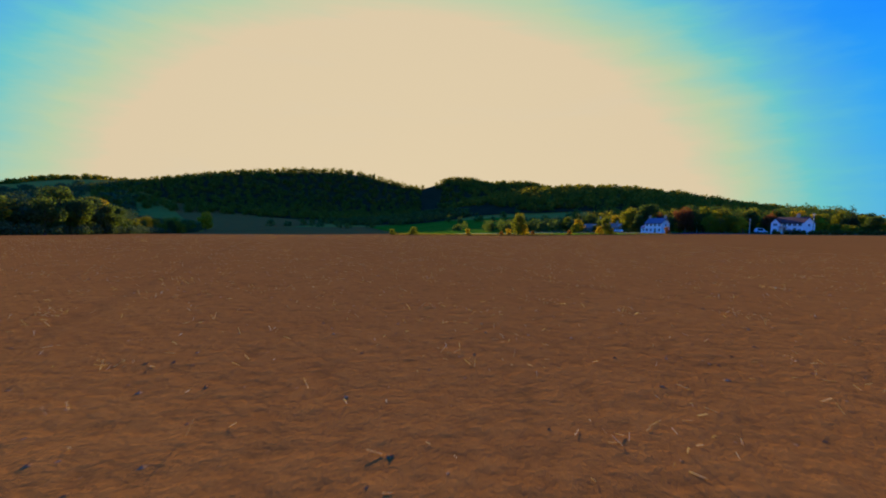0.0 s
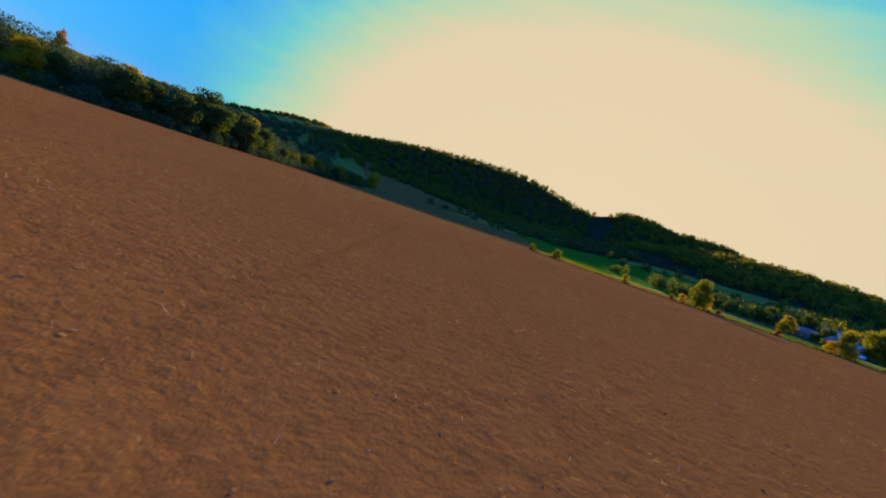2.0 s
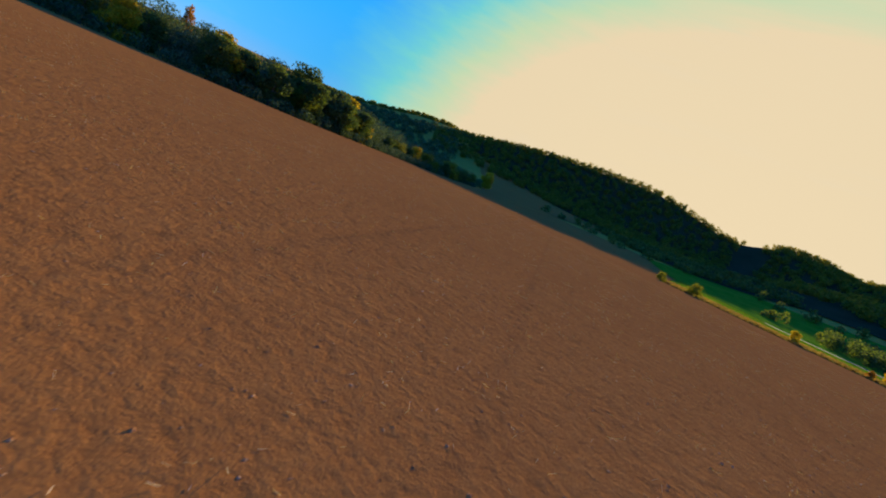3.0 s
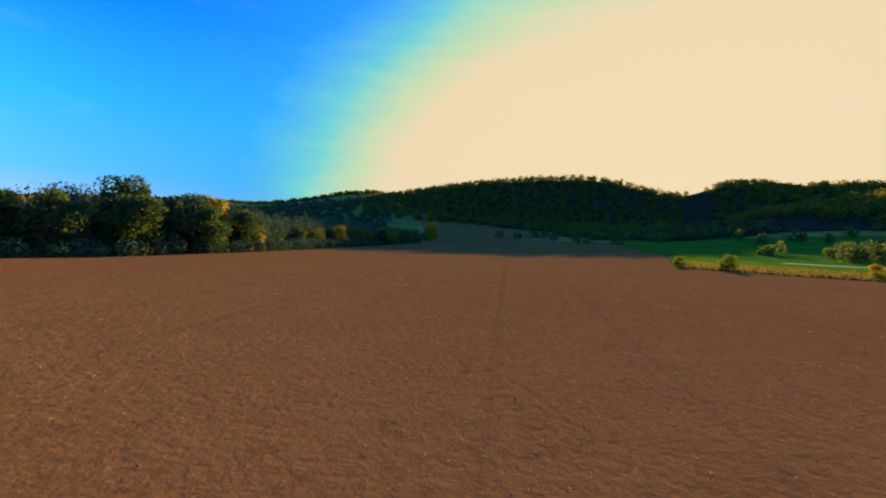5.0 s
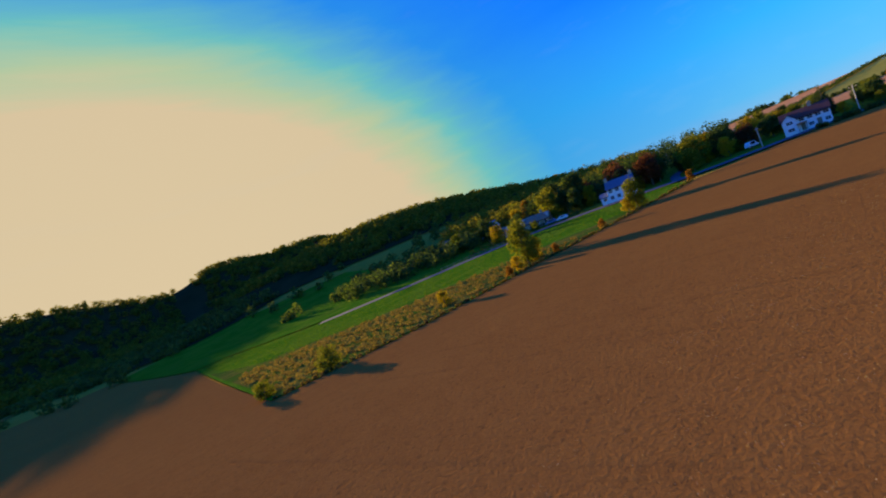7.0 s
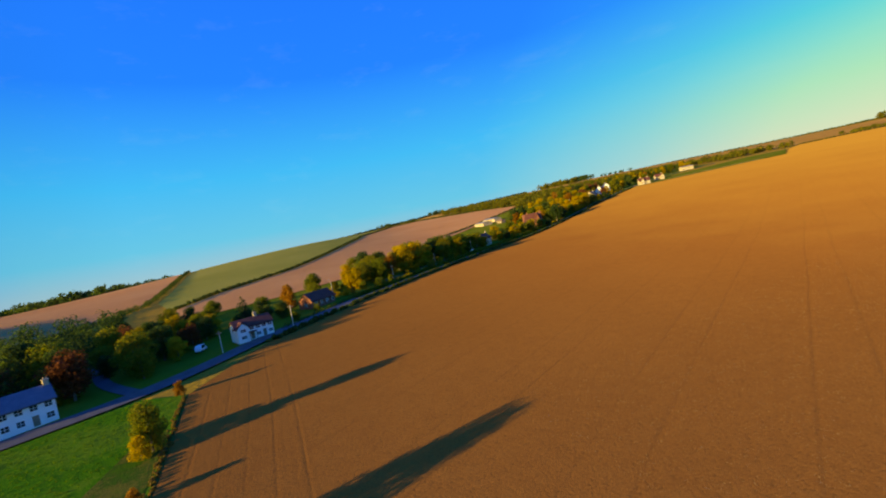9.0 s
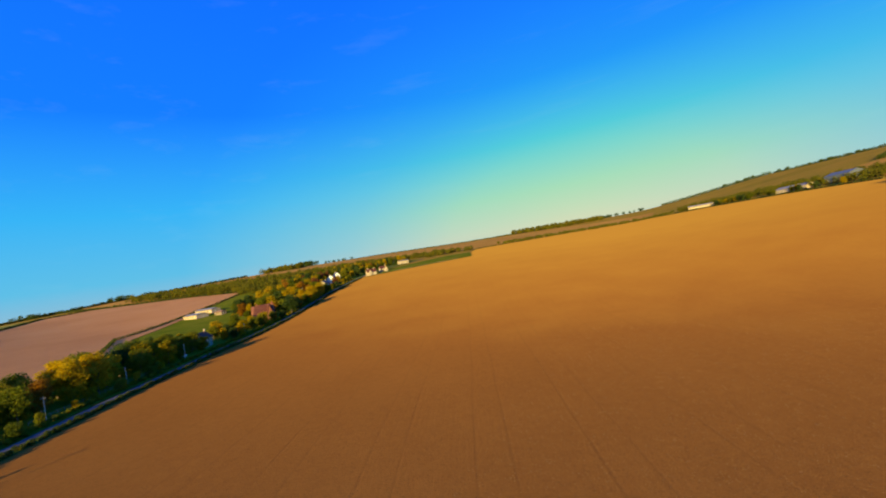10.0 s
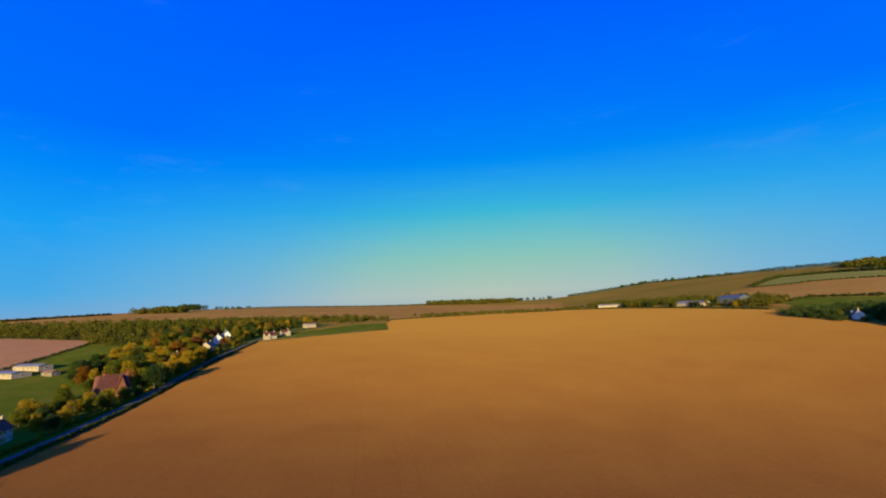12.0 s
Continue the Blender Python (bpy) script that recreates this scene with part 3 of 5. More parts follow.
def prototype(kind):
    """Trees of one kind are built once, near the village, and copied from there."""
    specs = {
        "green": [("deciduous_tree", "broad green deciduous tree in full leaf", "tree", LEAF_GREEN, s, 10.0, 8.8, 0.09) for s in (1, 2, 3)],
        "dark": [("deciduous_tree", "tall dark green deciduous tree", "tree", LEAF_DARK, s, 10.0, 8.2, 0.06) for s in (11, 12, 13)],
        "yellow": [("autumn_tree", "yellowing deciduous tree in autumn", "tree", LEAF_YELLOW, s, 10.0, 7.8, 0.07) for s in (21, 22, 23)],
        "orange": [("autumn_tree", "orange autumn tree with thinning leaves", "tree", LEAF_ORANGE, s, 10.0, 7.4, 0.06) for s in (31, 32)],
        "rust": [("copper_tree", "broad rust-brown copper-leaved garden tree", "tree", LEAF_RUST, s, 10.0, 8.8, 0.08) for s in (41, 42)],
    }
    if kind not in PROTOTYPES:
        if kind in specs:
            PROTOTYPES[kind] = [tree_thing(*s) for s in specs[kind]]
        elif kind == "conifer":
            PROTOTYPES[kind] = [tree_thing("conifer", "tall dark evergreen conifer tree", "tree", NEEDLES, s, 10.0, 5.6, 0.08, 2400, 0.24, "conifer") for s in (51, 52)]
        elif kind == "poplar":
            PROTOTYPES[kind] = [tree_thing("poplar", "tall narrow pale autumn poplar", "tree", LEAF_ORANGE, 61, 10.0, 2.6, 0.12, 1100, 0.26, "column")]
        elif kind == "bush":
            PROTOTYPES[kind] = [tree_thing("bush", "rounded leafy green garden bush", "bush", LEAF_GREEN, s, 10.0, 13.0, 0.03, 1900, 0.42, "bush") for s in (71, 72)]
        elif kind == "orange_bush":
            PROTOTYPES[kind] = [tree_thing("bush", "orange-brown bush in autumn leaf", "bush", LEAF_ORANGE, s, 10.0, 9.0, 0.03, 1900, 0.38, "bush") for s in (81, 82)]
        elif kind == "yellow_bush":
            PROTOTYPES[kind] = [tree_thing("bush", "yellow-green bush turning in autumn", "bush", LEAF_YELLOW, s, 10.0, 10.0, 0.03, 1900, 0.38, "bush") for s in (91, 92)]
        for ob in PROTOTYPES[kind]:
            ob["free"] = 1
    return PROTOTYPES[kind]


tree_rng = random.Random(5)


def plant(kind, x, y, tall, wide=1.0, group=""):
    choices = prototype(kind)
    src = tree_rng.choice(choices)
    s = tall / 10.0
    m = pose(x, y, ground_z(x, y) - 0.15, tree_rng.uniform(-3, 3), tree_rng.uniform(-3, 3), tree_rng.uniform(0, 360)) @ Matrix.Diagonal((s * wide, s * wide, s, 1))
    if src.get("free"):
        del src["free"]
        src.matrix_world = m
        ob = src
    else:
        ob = copy_thing(src, Matrix())
        ob.matrix_basis = m
    if group:
        ob["group"] = group
    return ob


def hedge(name, line, tall, wide, leaves, label, per_metre=26, size=0.3):
    """A run of hedge: one length of leafy clumps along a line."""
    rng = np.random.default_rng(len(line) * 7 + int(abs(line[0][0])))
    cs, rs = [], []
    for (ax, ay), (bx, by) in zip(line[:-1], line[1:]):
        length = math.hypot(bx - ax, by - ay)
        clumps = max(1, int(length / (wide * 0.4)))
        for i in range(clumps):
            t = (i + rng.random()) / clumps
            x, y = ax + (bx - ax) * t + rng.normal() * wide * 0.15, ay + (by - ay) * t + rng.normal() * wide * 0.15
            h = tall * (0.55 + 0.5 * rng.random())
            r = min(h, wide) * 0.5
            for z in (r * 0.7, h - r):
                cs.append((x, y, ground_z(x, y) + max(z, r * 0.5)))
                rs.append(r * (0.9 + 0.3 * rng.random()))
    total = sum(math.hypot(b[0] - a[0], b[1] - a[1]) for a, b in zip(line[:-1], line[1:]))
    v, f = leaf_cloud(rng, cs, rs, int(total * per_metre), size, 1.0)
    ob = raw(name, v, f, leaves)
    return tagged(ob, label, "hedge", kind="stuff")


def woods(name, spots, leaves, label, per_tree=46, size=1.15):
    """Far woodland: many crowns that nobody could count. spots: x, y, height, width."""
    rng = np.random.default_rng(int(abs(spots[0][0])) + len(spots))
    allv, allf, at = [], [], 0
    for x, y, tall, wide in spots:
        z = ground_z(x, y)
        cs, rs = [], []
        for k in range(6):
            up = 0.16 + 0.62 * (k + rng.random()) / 6
            cs.append((x + rng.normal() * wide * 0.16, y + rng.normal() * wide * 0.16, z + tall * up))
            rs.append(min(wide * (0.24 + 0.14 * rng.random()), tall * max(0.16, 0.98 - up)))
        v, f = leaf_cloud(rng, cs, rs, per_tree, size * wide / 8.0, 0.9)
        allv.append(v)
        allf.append(f + at)
        at += len(v)
    ob = raw(name, np.concatenate(allv), np.concatenate(allf), leaves)
    return tagged(ob, label, "woodland", kind="stuff")


def scatter(rng, outline, spacing, tall, wide):
    """Spots inside an outline, at about the given spacing."""
    xs, ys = [p[0] for p in outline], [p[1] for p in outline]
    out = []
    for x in np.arange(min(xs), max(xs), spacing):
        for y in np.arange(min(ys), max(ys), spacing):
            px, py = x + rng.normal() * spacing * 0.3, y + rng.normal() * spacing * 0.3
            inside = False
            for (ax, ay), (bx, by) in zip(outline, outline[1:] + outline[:1]):
                if (ay > py) != (by > py) and px < (bx - ax) * (py - ay) / (by - ay) + ax:
                    inside = not inside
            if inside:
                out.append((px, py, tall * rng.uniform(0.7, 1.2), wide * rng.uniform(0.75, 1.3)))
    return out


wood_rng = np.random.default_rng(3)
woods("hill_wood", scatter(wood_rng, [(-560, 840), (-520, 650), (-430, 540), (-300, 540), (-190, 548), (-100, 562), (-40, 640), (-20, 720), (-20, 830), (-120, 900), (-360, 890)], 10.0, 9.0, 11.0), WOODLAND, "dense dark wood covering a rounded hill", 66, 0.92)
woods("ridge_wood", scatter(wood_rng, [(0, 830), (8, 720), (30, 600), (60, 500), (105, 430), (200, 400), (330, 400), (520, 430), (560, 500), (400, 600), (300, 700), (220, 860), (100, 900)], 11.0, 9.0, 12.0), WOODLAND, "mixed wood along the ridge behind the village", 76, 0.9)
woods("foot_scrub", scatter(wood_rng, [(-150, 500), (-130, 560), (-60, 640), (0, 640), (22, 560), (40, 470), (-30, 440), (-100, 470)], 13.0, 6.0, 12.0), LEAF_DARK, "scrubby trees in the dip between the hills", 70, 0.85)
woods("valley_hedges", [(float(-170 + i * 14 + wood_rng.normal() * 4), float(430 + 26 * math.sin(i * 0.7) + wood_rng.normal() * 8), float(5 + 5 * wood_rng.random()), float(7 + 5 * wood_rng.random())) for i in range(22)]
      + [(float(20 + i * 9 + wood_rng.normal() * 4), float(330 + i * 4 + wood_rng.normal() * 8), float(5 + 6 * wood_rng.random()), float(7 + 5 * wood_rng.random())) for i in range(16)], LEAF_DARK, "hedgerow trees across the valley pasture")
woods("back_ridge_wood", scatter(wood_rng, [(-1150, 660), (-900, 760), (-620, 880), (-480, 860), (-560, 980), (-900, 960), (-1200, 800)], 22.0, 10.0, 20.0), WOODLAND, "distant wood on the long back ridge")
woods("village_wood", scatter(wood_rng, [(115, 262), (150, 248), (200, 235), (235, 260), (330, 335), (300, 372), (150, 372), (100, 320)], 9.0, 12.0, 9.5), WOODLAND, "mature trees behind the houses", 130, 0.6)
woods("east_wood", scatter(wood_rng, [(560, 300), (720, 260), (900, 120), (980, 130), (900, 330), (640, 440)], 16.0, 11.0, 15.0), LEAF_DARK, "dark wood along the eastern skyline")
woods("south_copse", scatter(wood_rng, [(760, -660), (850, -610), (900, -660), (820, -720)], 14.0, 14.0, 16.0), WOODLAND, "copse on the plateau skyline")
woods("south_ridge_wood", scatter(wood_rng, [(70, -1135), (200, -1110), (345, -1120), (340, -1170), (200, -1200), (70, -1190)], 15.0, 13.0, 18.0), WOODLAND, "long copse on the southern skyline")
woods("hill_top_wood", scatter(wood_rng, [(-600, -640), (-480, -560), (-520, -740), (-640, -900), (-800, -800)], 16.0, 9.0, 15.0), WOODLAND, "wood on top of the south-western hill")

# trees along the western edge of the field
west_rng = random.Random(11)
west_spots = scatter(wood_rng, [(-125, 30), (-106, 50), (-92, 80), (-92, 112), (-102, 138), (-140, 146), (-155, 60), (-160, 20)], 6.0, 8.6, 7.5)
woods("west_wood", [(x, y, tall * (0.74 if y < 66 else 1.0), wide) for x, y, tall, wide in west_spots], LEAF_DEEP, "tall dark belt of trees along the field", 1050, 0.245)
woods("slope_wood", scatter(wood_rng, [(-235, 335), (-330, 470), (-440, 640), (-560, 760), (-800, 700), (-720, 450), (-430, 290)], 20.0, 9.0, 18.0), LEAF_DEEP, "bushy wood climbing the lower slope of the ridge", 150, 0.6)
woods("west_thicket", scatter(wood_rng, [(-108, 142), (-122, 170), (-142, 207), (-172, 296), (-178, 330), (-215, 330), (-225, 240), (-160, 140)], 7.0, 8.5, 8.0), LEAF_DEEP, "bushy dark thicket along the field edge", 560, 0.25)
for i in range(22):
    y = 24 + i * 4.7 + west_rng.uniform(-2, 2)
    kind = west_rng.choice(["dark", "dark", "green", "dark", "yellow", "dark", "dark", "dark"])
    plant(kind, -86 - west_rng.uniform(0, 5) - max(0, y - 106) * 0.4 - max(0, 80 - y) * 0.5, y, west_rng.uniform(6.5, 9.5) * (1.0 if y > 88 else 0.84), 1.15, "field edge trees")
plant("poplar", -126, 89.5, 13.0)
plant("yellow", -90, 84.7, 8.8)
plant("yellow", -91.5, 89.5, 7.6)
plant("yellow", -96.5, 116, 5.4)
plant("dark", -93, 103, 11.0, 1.0)
plant("dark", -93, 112, 9.5, 1.1)
plant("yellow", -98, 128, 5.5)
for i in range(18):
    t = i / 17
    x, y = -106 - 62 * t, 142 + 156 * t
    plant(west_rng.choice(["dark", "dark", "dark", "green", "bush", "yellow_bush"]), x - west_rng.uniform(1, 7), y, west_rng.uniform(4.5, 8.5), 1.15, "field edge trees")
plant("yellow", -175, 322, 14.0)
plant("yellow_bush", -96, 122, 4.5)
hedge("west_hedge", [(-138, 0), (-100, 48), (-85, 80), (-84, 95), (-88, 115), (-96, 135), (-112, 163), (-133, 205), (-152, 250), (-167, 298)], 2.8, 3.6, LEAF_DEEP, "unkempt dark hedge along the field", 90, 0.22)

# bushes along the northern edge
plant("green", 31.5, 180, 9.8, 0.7)
plant("yellow_bush", 27, 178.5, 3.0)
plant("yellow_bush", 34, 179.5, 4.6)
plant("orange_bush", 24, 178, 2.2)
plant("orange_bush", 37, 177, 2.2)
plant("green", 67, 175.4, 7.7, 0.75)
plant("yellow_bush", 65, 176.5, 3.6)
plant("bush", 69.5, 176, 3.0)
plant("orange_bush", 52, 175.5, 2.4)
plant("orange_bush", 92, 173.6, 3.2, 0.8)
plant("bush", -13, 179, 3.4)
plant("bush", -22, 182, 2.6)
plant("yellow_bush", 10, 181, 3.0)
hedge("rough_verge", [(-22, 178.5), (0, 175.6), (30, 176.1), (57, 174.1), (90, 172.8)], 0.6, 1.5, leaf("dry_grass_blades", [(0.13, 0.095, 0.022), (0.20, 0.145, 0.035), (0.28, 0.19, 0.055)], 0.0), "strip of tall dry grass on the field edge", 60, 0.16)

woods("grass_tufts", scatter(wood_rng, [(-20, 226), (4, 216), (26, 208), (52, 192), (62, 184), (76, 175), (91, 174), (95, 182), (90, 199), (82, 215), (68, 226), (46, 238), (16, 256), (-18, 296), (-27, 296)], 1.3, 0.22, 1.5), leaf("grass_blades", [(0.05, 0.13, 0.007), (0.09, 0.19, 0.010), (0.15, 0.22, 0.014)], 0.0, 0.5), "tufts of bright green meadow grass", 10, 0.6)
woods("tussocks", scatter(wood_rng, [(-22, 180.5), (0, 178), (30, 178.5), (48, 178), (40, 194), (18, 206), (-4, 218), (-22, 224)], 1.7, 0.7, 1.5), bpy.data.materials["dry_grass_blades"], "brown tussocks and weeds in the rough grass", 22, 0.9)

# gardens round the two white houses and the road junction
for kind, x, y, tall, wide in [
    ("dark", 112, 226, 14, 1.0), ("green", 106, 236, 13, 1.0), ("rust", 122, 214, 12, 1.0), ("green", 127, 203, 12, 1.0), ("dark", 132, 222, 13, 1.0),
    ("yellow", 110, 219, 8, 0.8), ("dark", 140, 212, 12, 1.0), ("dark", 120, 246, 14, 1.0), ("yellow", 108, 258, 9, 0.9), ("yellow", 79, 241, 7, 1.2), ("dark", 104, 222, 9, 1.0), ("dark", 108, 229, 10, 1.0), ("green", 101, 229, 6, 1.0), ("rust", 116, 224, 10, 1.0),
    ("bush", 86, 228, 2.6, 1.0), ("green", 71.5, 225, 4.6, 1.1), ("dark", 88, 240, 4.0, 1.1), ("bush", 91, 233, 3.2, 1.0), ("dark", 84, 252, 5.0, 1.1), ("dark", 94, 245, 7.5, 1.0), ("bush", 82, 247, 3.5, 1.0), ("orange", 120, 262, 11, 0.9), ("dark", 96, 268, 10, 1.0), ("green", 84, 276, 9, 1.0), ("dark", 128, 258, 12, 1.0),
    ("rust", 113, 195.5, 9.5, 1.0), ("green", 122, 184.5, 9.0, 1.0), ("yellow", 126, 176, 5.5, 1.0), ("dark", 131, 180, 8.0, 1.0), ("rust", 135.5, 173, 6.5, 1.0), ("dark", 118, 197.5, 9.5, 1.0), ("green", 116, 183, 6.5, 0.9), ("yellow", 137, 186, 8.5, 0.9), ("green", 143, 193, 9, 0.9), ("dark", 148, 184, 8, 1.0), ("rust", 152, 192, 8, 0.8),
    ("yellow", 152, 178, 8, 1.0), ("yellow_bush", 128, 184, 4.0, 1.0), ("bush", 134, 176, 3.2, 1.2), ("conifer", 153, 158, 9.5, 1.0), ("dark", 146, 170, 6, 1.2),
    ("green", 175, 182, 8, 1.0), ("dark", 190, 200, 9, 1.0), ("bush", 140, 143, 2.6, 1.0), ("dark", 150, 146, 5, 1.3), ("orange", 163, 141, 8.5, 0.8),
    ("green", 187, 127, 8.6, 0.9), ("bush", 148, 134, 2.2, 1.0), ("yellow_bush", 165, 118, 3.4, 1.0), ("bush", 172, 108, 3.0, 1.0), ("yellow", 178, 112, 6, 1.0),
]:
    plant(kind, x, y, tall * (1.22 if y < 200 else 1.05), wide, "garden trees")
hedge("bungalow_hedge", [(66, 246), (83, 239), (92, 228), (97, 215)], 2.2, 2.2, HEDGE_LEAF, "clipped dark hedge before the bungalows", 40, 0.24)
woods("north_gardens", scatter(wood_rng, [(68, 258), (84, 264), (104, 262), (112, 300), (100, 330), (40, 330), (30, 292)], 8.0, 8.0, 8.5), LEAF_DARK, "dark garden trees north of the bungalows", 110, 0.65)
hedge("garden_hedge", [(131, 148), (146, 130), (160, 112), (178, 82), (208, 20), (230, -30)], 1.4, 1.6, HEDGE_LEAF, "low dark hedge beside the road", 24, 0.22)
hedge("road_hedge", [(230, -30), (281, -160), (308, -245)], 1.6, 1.8, HEDGE_LEAF, "low dark hedge beside the road", 22, 0.24)
hedge("field_verge", [(119, 152.5), (149, 111), (170, 74.5), (201, 13), (219, -31), (272, -161), (299, -251)], 1.6, 2.6, HEDGE_LEAF, "rough dark hedge bank between field and road", 150, 0.21)

# trees between the road and the hillside
road_rng = random.Random(23)


def road_x(y):
    """Where the road runs at a given northing."""
    for (ax, ay), (bx, by) in zip(ROAD[:-1], ROAD[1:]):
        if by <= y <= ay:
            return ax + (bx - ax) * (ay - y) / (ay - by)
    return ROAD[-1][0]


def belt(y0, y1, near, far, gap, kinds, low, high, keep_clear=()):
    """Trees beside the road, between two northings and two distances from it."""
    y = y0
    while y > y1:
        for off in np.arange(near, far, gap):
            x, yy = road_x(y) + off + road_rng.uniform(-0.35, 0.35) * gap, y + road_rng.uniform(-0.4, 0.4) * gap
            if all(math.hypot(x - cx, yy - cy) > r for cx, cy, r in keep_clear):
                plant(road_rng.choice(kinds), x, yy, road_rng.uniform(low, high), road_rng.uniform(0.9, 1.15), "roadside trees")
        y -= gap


CLEAR = ((229, 3, 9), (302, -152, 10), (296, -143, 8), (262, -70, 12.5), (374, -96, 16), (385, -116, 16), (352, -104, 9), (310, -198, 12), (302, -189, 11), (294, -180, 10), (286, -170, 9), (326, -229, 9), (318, -219, 9), (336, -253, 8), (328, -243, 8), (334, -236, 10), (322, -214, 8), (344, -262, 8), (298, -270, 17), (286, -250, 10), (298, -296, 10))
GOLD = ["yellow", "yellow", "green", "orange", "yellow", "green", "dark", "yellow"]
for kind, x, y, tall in (("yellow", 150, 168, 7.5), ("green", 156, 172, 8.0), ("bush", 148, 158, 3.6), ("yellow_bush", 146, 152, 3.4), ("dark", 158, 150, 5.0), ("yellow_bush", 152, 144, 3.6), ("bush", 166, 126, 3.0),
                         ("yellow_bush", 170, 122, 4.2), ("green", 180, 128, 7.0), ("bush", 160, 160, 3.5), ("dark", 168, 152, 6.0), ("green", 176, 150, 6.5), ("yellow_bush", 186, 118, 4.4), ("bush", 140, 180, 3.5),
                         ("dark", 162, 184, 7.5), ("green", 170, 170, 7.0), ("dark", 180, 176, 8.0), ("green", 192, 168, 7.5), ("dark", 128, 192, 6.0), ("green", 134, 194, 7.5), ("dark", 124, 200, 9.0), ("yellow", 112, 199, 5.0)):
    plant(kind, x, y, tall, 1.1, "garden trees")
woods("house_wood", scatter(wood_rng, [(113, 214), (106, 240), (112, 262), (150, 250), (200, 236), (205, 205), (178, 196), (158, 200), (146, 206), (134, 200), (122, 200)], 7.5, 12.5, 8.5), LEAF_DARK, "dark mature trees behind the white house", 240, 0.44)
belt(106, 28, 17, 40, 9.0, ["green", "yellow", "green", "green", "yellow", "dark", "green", "orange"], 10.0, 15.0, CLEAR)
belt(104, 40, 8, 13, 9.0, ["yellow_bush", "bush", "green"], 3.0, 4.5, CLEAR)
belt(118, 112, 14, 40, 9.0, ["bush", "yellow_bush", "orange_bush"], 2.5, 4.0)
belt(24, 8, 16, 42, 8.5, ["green", "dark", "green", "yellow", "orange", "green"], 7.5, 11.5, CLEAR)
belt(6, -50, 11, 34, 9.0, ["green", "yellow", "yellow", "dark", "green", "yellow_bush"], 5.0, 10.0, CLEAR)
belt(-52, -84, 5, 46, 8.5, GOLD, 6.5, 11.0, CLEAR + ((256, -58, 12), (250, -70, 8)))
belt(-86, -192, 6, 70, 10.0, GOLD, 8.0, 14.5, CLEAR)
belt(-200, -262, 18, 100, 10.5, GOLD + ["dark", "rust"], 8.0, 14.0, CLEAR)
belt(-268, -400, 16, 120, 14.0, GOLD + ["dark"], 7.0, 12.0, CLEAR)
plant("green", 229, 95, 11, 1.0)
for kind, x, y, tall in (("yellow_bush", 287, -172, 4.5), ("yellow", 292, -186, 6.0), ("bush", 297, -197, 3.2), ("dark", 303, -208, 5.0), ("yellow", 304, -222, 5.5), ("bush", 310, -232, 3.4), ("dark", 318, -228, 7.0), ("green", 316, -248, 6.5),
                         ("yellow", 322, -206, 9.0), ("green", 326, -192, 10.0), ("orange", 314, -182, 8.0), ("green", 344, -226, 10.5), ("yellow", 350, -246, 9.5), ("green", 300, -164, 7.5)):
    plant(kind, x, y, tall, 1.05, "roadside trees")
for i, line in enumerate(([(156, 117), (178, 80), (209, 17), (228, -30)], [(228, -30), (281, -158), (308, -246)])):
    hedge("road_scrub", line, 1.7, 3.6, LEAF_GREEN if i == 0 else LEAF_YELLOW, "rough scrub of bushes and brambles beside the road", 60, 0.34)
woods("village_trees_far", scatter(wood_rng, [(400, -200), (520, -236), (760, -250), (780, -300), (430, -440), (345, -420), (390, -280)], 12.0, 10.5, 11.0), WOODLAND, "autumn trees scattered through the village", 90, 0.75)

# dark trees at the south-western corner of the field
corner = scatter(wood_rng, [(-187, -306), (-198, -252), (-213, -215), (-225, -180), (-232, -138), (-222, -92), (-262, -88), (-345, -120), (-340, -235), (-300, -252), (-262, -268), (-232, -300), (-214, -312)], 8.0, 1.0, 9.5)
corner = [(x, y, tall * (6.5 if y < -232 and x > -262 else 17.0 if x < -262 else min(34.0, 13 + (y + 232) * 0.42)), wide) for x, y, tall, wide in corner if abs(x + 213) + abs(y + 242) > 10]
corner = [(x, y, tall if math.hypot(x + 206, y + 236) > 16 else 4.0, wide) for x, y, tall, wide in corner]
woods("corner_wood", corner, LEAF_DARK, "tall dark wood at the field corner", 200, 0.5)
for kind, x, y, tall in (("dark", -214, -226, 10.0), ("dark", -219, -219, 13.0), ("conifer", -211, -207, 15.0), ("dark", -214, -196, 19.0), ("green", -206, -255, 6.5), ("dark", -200, -262, 5.5), ("dark", -196, -272, 5.0)):
    plant(kind, x, y, tall, 1.1, "dark field corner trees")
for i in range(30):
    t = road_rng.random()
    x, y = -222 - 26 * road_rng.random() - 20 * t, -262 + 150 * t
    if abs(x + 213) + abs(y + 242) > 14:
        plant(road_rng.choice(["dark", "dark", "green", "conifer"]), x, y, road_rng.uniform(8, 16) * (0.6 + 0.5 * t), 1.1, "dark field corner trees")
for x, y, tall in ((-181, -92, 19), (-187, -99, 20), (-193, -95, 21), (-199, -102, 19), (-206, -106, 20), (-212, -100, 21), (-189, -88, 17), (-219, -108, 20)):
    plant("dark", x, y, tall, 1.1, "dark field corner trees")
woods("farmstead_trees", scatter(wood_rng, [(-70, -700), (-112, -610), (-160, -520), (-196, -420), (-200, -350), (-236, -370), (-250, -440), (-210, -540), (-150, -660), (-110, -740)], 10.0, 8.0, 10.0), WOODLAND, "olive trees round the farm buildings", 100, 0.75)
